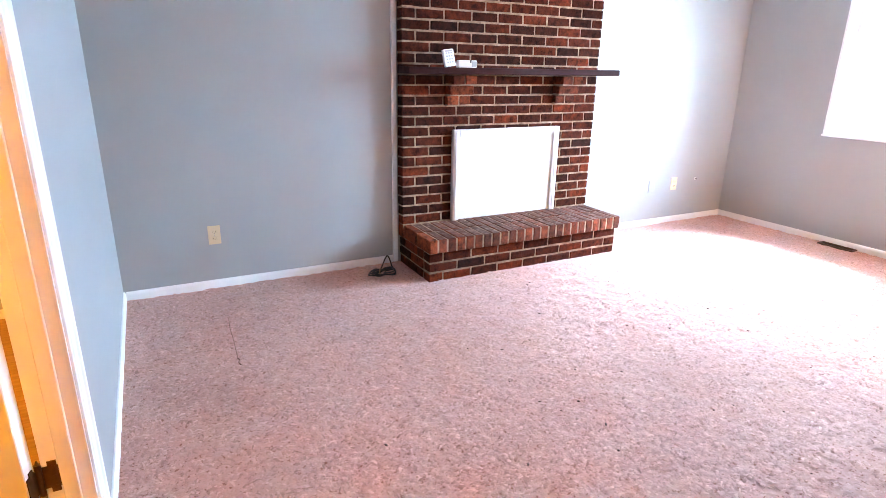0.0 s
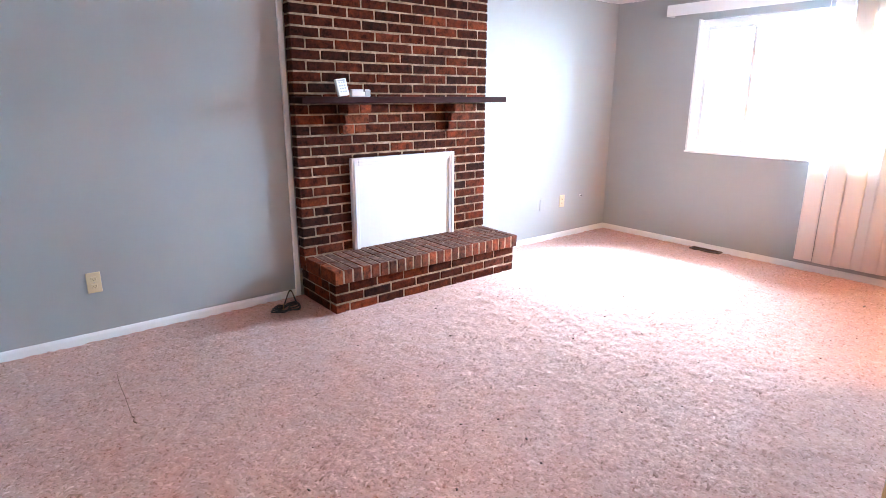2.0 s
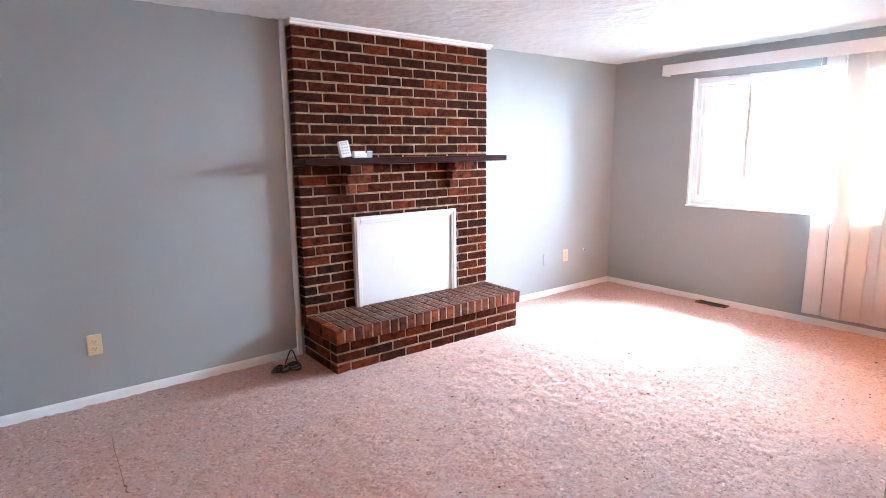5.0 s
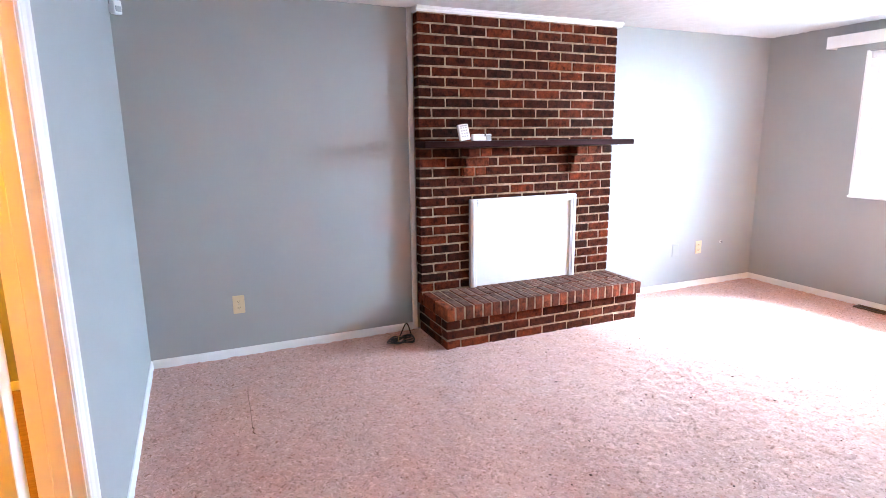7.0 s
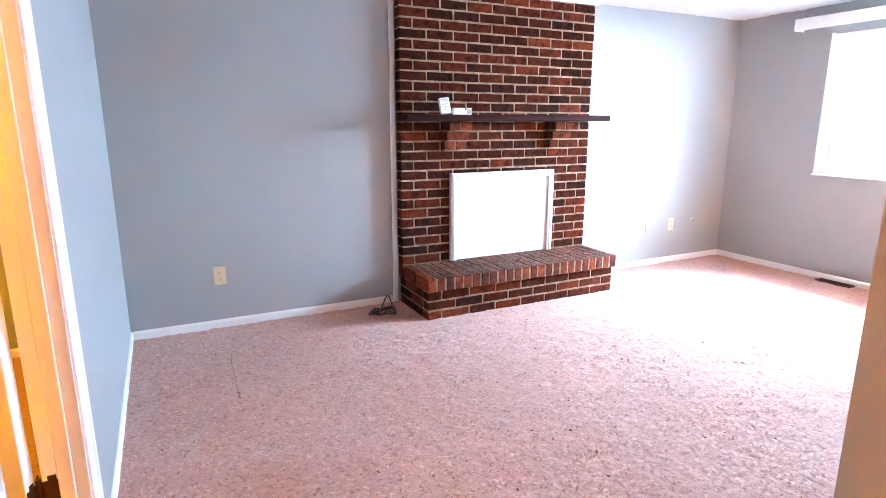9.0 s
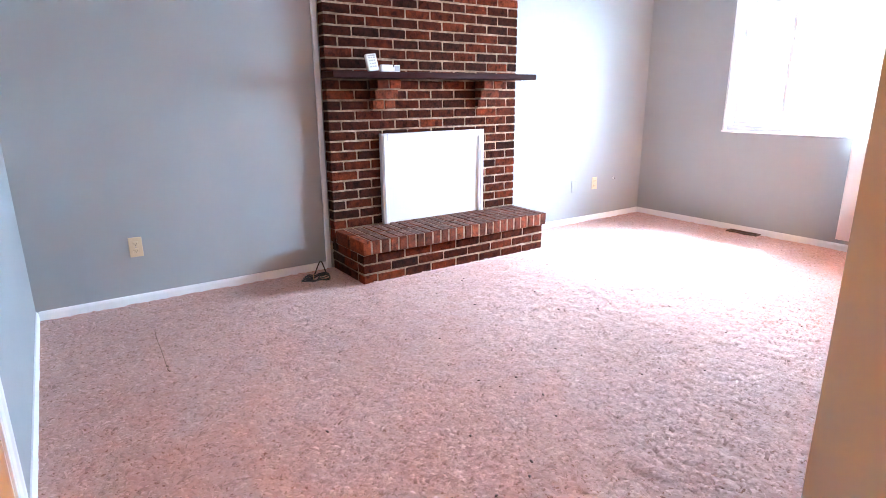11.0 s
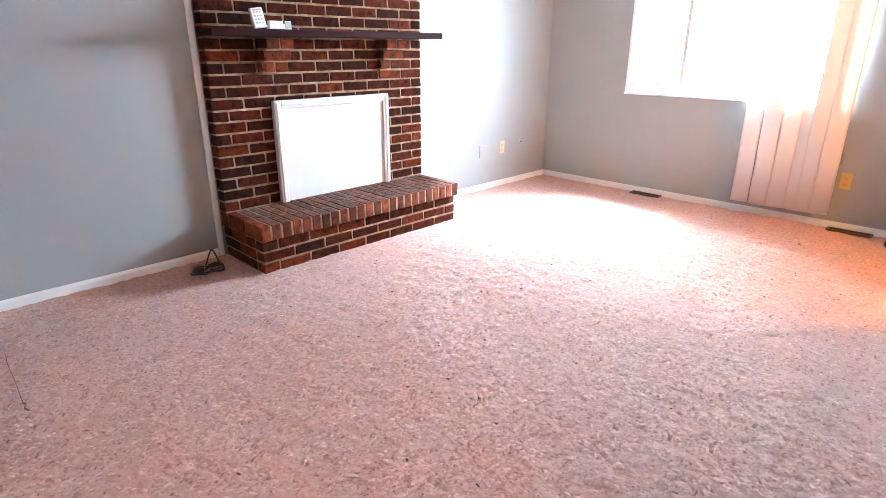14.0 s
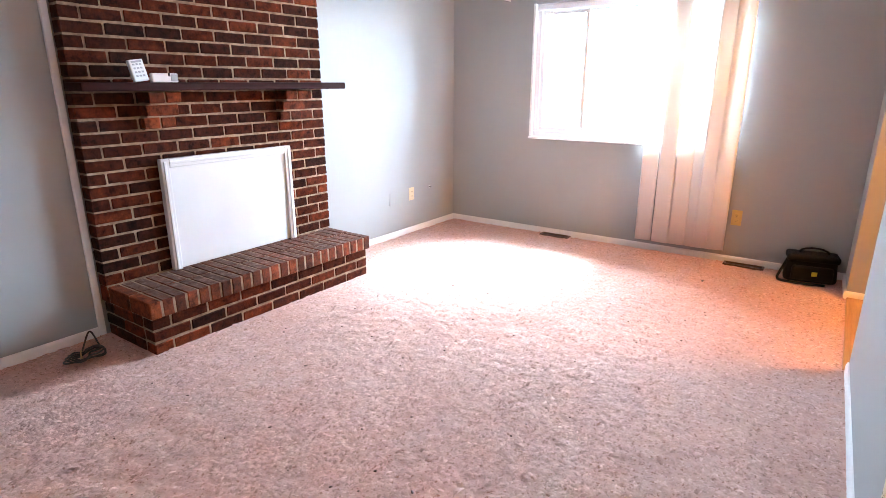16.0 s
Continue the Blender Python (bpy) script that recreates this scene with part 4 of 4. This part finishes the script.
for k in range(70):
    x, y = crumb_rng.uniform(1.0, 4.7), crumb_rng.uniform(0.9, 3.08)
    size = crumb_rng.uniform(0.0022, 0.0055)
    turn = Matrix.Rotation(crumb_rng.uniform(0, 6), 4, 'Z') @ Matrix.Diagonal((size * crumb_rng.uniform(1.0, 2.4), size, size * 0.6, 1))
    bmesh.ops.create_icosphere(bm, subdivisions=1, radius=1.0, matrix=Matrix.Translation((x, y, 0.001)) @ turn)
tagged(new("carpet_crumbs", mesh_of(bm, "carpet_crumbs", M_VENT)), "small dark crumbs scattered over the carpet", "crumbs", "", "stuff")
thread = thing("loose_thread", (0.605, 2.62, 0.0), "brown thread pulled loose from the carpet pile", "thread")
part("strand", tube(smooth_points([(0.022, 0.52, -0.002), (0.012, 0.38, 0.001), (0.010, 0.26, -0.001), (0.004, 0.12, 0.002), (0.0, 0.02, 0.003)], 5), 0.0017, 6), M_SNAG, thread, smooth=True)
part("tuft", tube(smooth_points([(0.0, 0.02, 0.003), (0.006, -0.005, 0.008), (-0.002, -0.03, 0.006), (0.006, -0.05, 0.003)], 5), 0.0034, 6), M_SNAG, thread, smooth=True)

# Hall floor boards and threshold
hall_floor = structure("floor_hall", box(WEST, FAR_JAMB_B, HALL_END, FLOOR_END, -0.03, -0.022), M_OAK, "oak strip floor of the hall", "floor")
structure("threshold_foyer", box(FAR_JAMB_A, FAR_JAMB_B, FLOOR_END, 0.285, -0.02, 0.008, 0.006, segments=2), M_OAK, "oak threshold strip at the passage", "threshold")
structure("threshold_hall", box(WEST, NEAR_JAMB, FLOOR_END - 0.04, 0.165, -0.02, 0.008, 0.006, segments=2), M_OAK, "oak threshold strip at the passage", "threshold")
structure("floor_side_room", box(-1.78, WEST_BACK, HALL_END, NORTH, -0.03, -0.004), M_OAK, "wooden floor of the side room", "floor")
structure("sill_doorway", box(WEST_BACK, WEST, DOOR_A, DOOR_B, -0.03, -0.004), M_OAK, "wooden threshold in the doorway", "threshold")

plank_rng = random.Random(9)
plank_mesh = {}


def shared_box(key, sx, sy, sz, bevel, mat, seed=None, rough=0.0):
    """One bevelled block, about its centre, made once for all alike pieces."""
    if key not in plank_mesh:
        bm = box(-sx / 2, sx / 2, -sy / 2, sy / 2, -sz / 2, sz / 2, bevel)
        if rough:
            r = random.Random(seed)
            for v in bm.verts:
                v.co += Vector([r.uniform(-rough, rough) for _ in range(3)])
        plank_mesh[key] = mesh_of(bm, key[0], mat)
    return plank_mesh[key]


rows_n = 23
pw = (FLOOR_END - HALL_END) / rows_n
for r in range(rows_n):
    x = WEST
    first = plank_rng.choice((0.8, 1.2, 1.5))
    for L in (first, 1.6, FAR_JAMB_B - WEST - 1.6 - first):
        ob = new("plank", shared_box(("plank", round(L, 3)), L - 0.002, pw - 0.0015, 0.018, 0.001, M_OAK))
        ob.location = (x + L / 2, HALL_END + (r + 0.5) * pw, -0.0125)
        ob.parent = hall_floor
        x += L

# Bricks
COURSE = (B_TOP - H_TOP) / 28
MODULE = (BX1 - BX0) / 8
JOINT = 0.0112
brick_rng = random.Random(12)


def brick(parent, kind, size, x, y, z, tilt=0.6, mat=M_BRICK):
    """One brick with its centre at the place, from one of four worn shapes of that size."""
    v = brick_rng.randrange(4)
    ob = new("brick", shared_box(("brick", kind, v), *size, 0.0040, mat, 100 * v + len(kind), 0.0012 if kind.startswith("edge") else 0.0021))
    ob.parent = parent
    ob.matrix_basis = pose(x - 2.69, y - BY + brick_rng.uniform(-0.0015, 0.0015), z, brick_rng.uniform(-tilt, tilt), brick_rng.uniform(-tilt, tilt) * 0.4, brick_rng.uniform(-tilt, tilt))
    return ob


BH = COURSE - JOINT
for k in range(28):
    z = H_TOP + (k + 0.5) * COURSE
    if (27 - k) % 2 == 0:
        spans = [(i * MODULE, (i + 1) * MODULE) for i in range(8)]
    else:
        spans = [(0, MODULE / 2)] + [((i + 0.5) * MODULE, (i + 1.5) * MODULE) for i in range(7)] + [(7.5 * MODULE, 8 * MODULE)]
    for a, b in spans:
        xa, xb = BX0 + a, BX0 + b
        if k < 9 and xa > 2.28 and xb < 3.12:
            continue
        kind = "full" if b - a > 0.15 else "half"
        brick(breast, kind, (b - a - JOINT, 0.076, BH), (xa + xb) / 2, BY + 0.038, z)

# Corbels under the mantel: three courses stepping out
for cx in (2.275, 3.185):
    for step, (out, cuts) in enumerate(((0.035, (-0.095, 0.0, 0.095)), (0.075, (-0.095, 0.095)), (0.115, (-0.095, 0.0, 0.095)))):
        z = 1.302 - (2.5 - step) * COURSE
        for a, b in zip(cuts, cuts[1:]):
            kind = "corbel%d%d" % (step, len(cuts))
            # the stronger light on the corbels is carried by this redder brick
            brick(breast, kind, (b - a - JOINT * 0.8, out + 0.01, BH), cx + (a + b) / 2, BY - out / 2 + 0.005, z, 0.3, M_BRICK_RED)
        part("corbel_joint", flp(cx - 0.088, cx + 0.088, BY - out + 0.006, BY + 0.01, z - COURSE / 2 - 0.001, z + COURSE / 2 - 0.003), M_MORTAR, fireplace)

# Hearth: three stretcher courses and two rows of bricks on edge
HC = (H_TOP - 0.094 + 0.012) / 3
FX_A, FX_B, FY = HX0 + 0.010, HX1 - 0.014, HY + 0.030
m8 = (FX_B - FX_A) / 7.5
for k in range(3):
    z = -0.012 + (k + 0.5) * HC
    spans = [(i, i + 1) for i in range(7)] + [(7, 7.5)] if k == 1 else [(0, 0.5)] + [(i + 0.5, i + 1.5) for i in range(7)]
    for a, b in spans:
        brick(hearth, "base%.1f" % (b - a), ((b - a) * m8 - JOINT, 0.085, HC - JOINT), FX_A + (a + b) / 2 * m8, FY + 0.0425, z)
    for side_x in (FX_A + 0.042, FX_B - 0.042):
        ys = ((0.09, 0.19), (0.19, 0.395), (0.395, 0.48)) if k % 2 == 0 else ((0.09, 0.29), (0.29, 0.48))
        for a, b in ys:
            brick(hearth, "side%.3f" % (b - a), (0.084, b - a - JOINT, HC - JOINT), side_x, FY + (a + b) / 2, z, 0.3)
N_ROW = 24
rw = (HX1 - HX0) / N_ROW
for i in range(N_ROW):
    for row, (a, b) in enumerate(((0.0, 0.212), (0.212, 0.432))):
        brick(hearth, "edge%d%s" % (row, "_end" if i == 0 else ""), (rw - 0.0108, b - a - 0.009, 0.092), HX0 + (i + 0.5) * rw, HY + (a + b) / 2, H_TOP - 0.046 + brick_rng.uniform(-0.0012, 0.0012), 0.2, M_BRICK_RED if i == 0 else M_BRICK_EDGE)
for side_x in (HX0 + 0.042, HX1 - 0.042):
    brick(hearth, "end_back", (0.080, 0.076, 0.092), side_x, HY + 0.475, H_TOP - 0.046, 0.2, M_BRICK_RED)
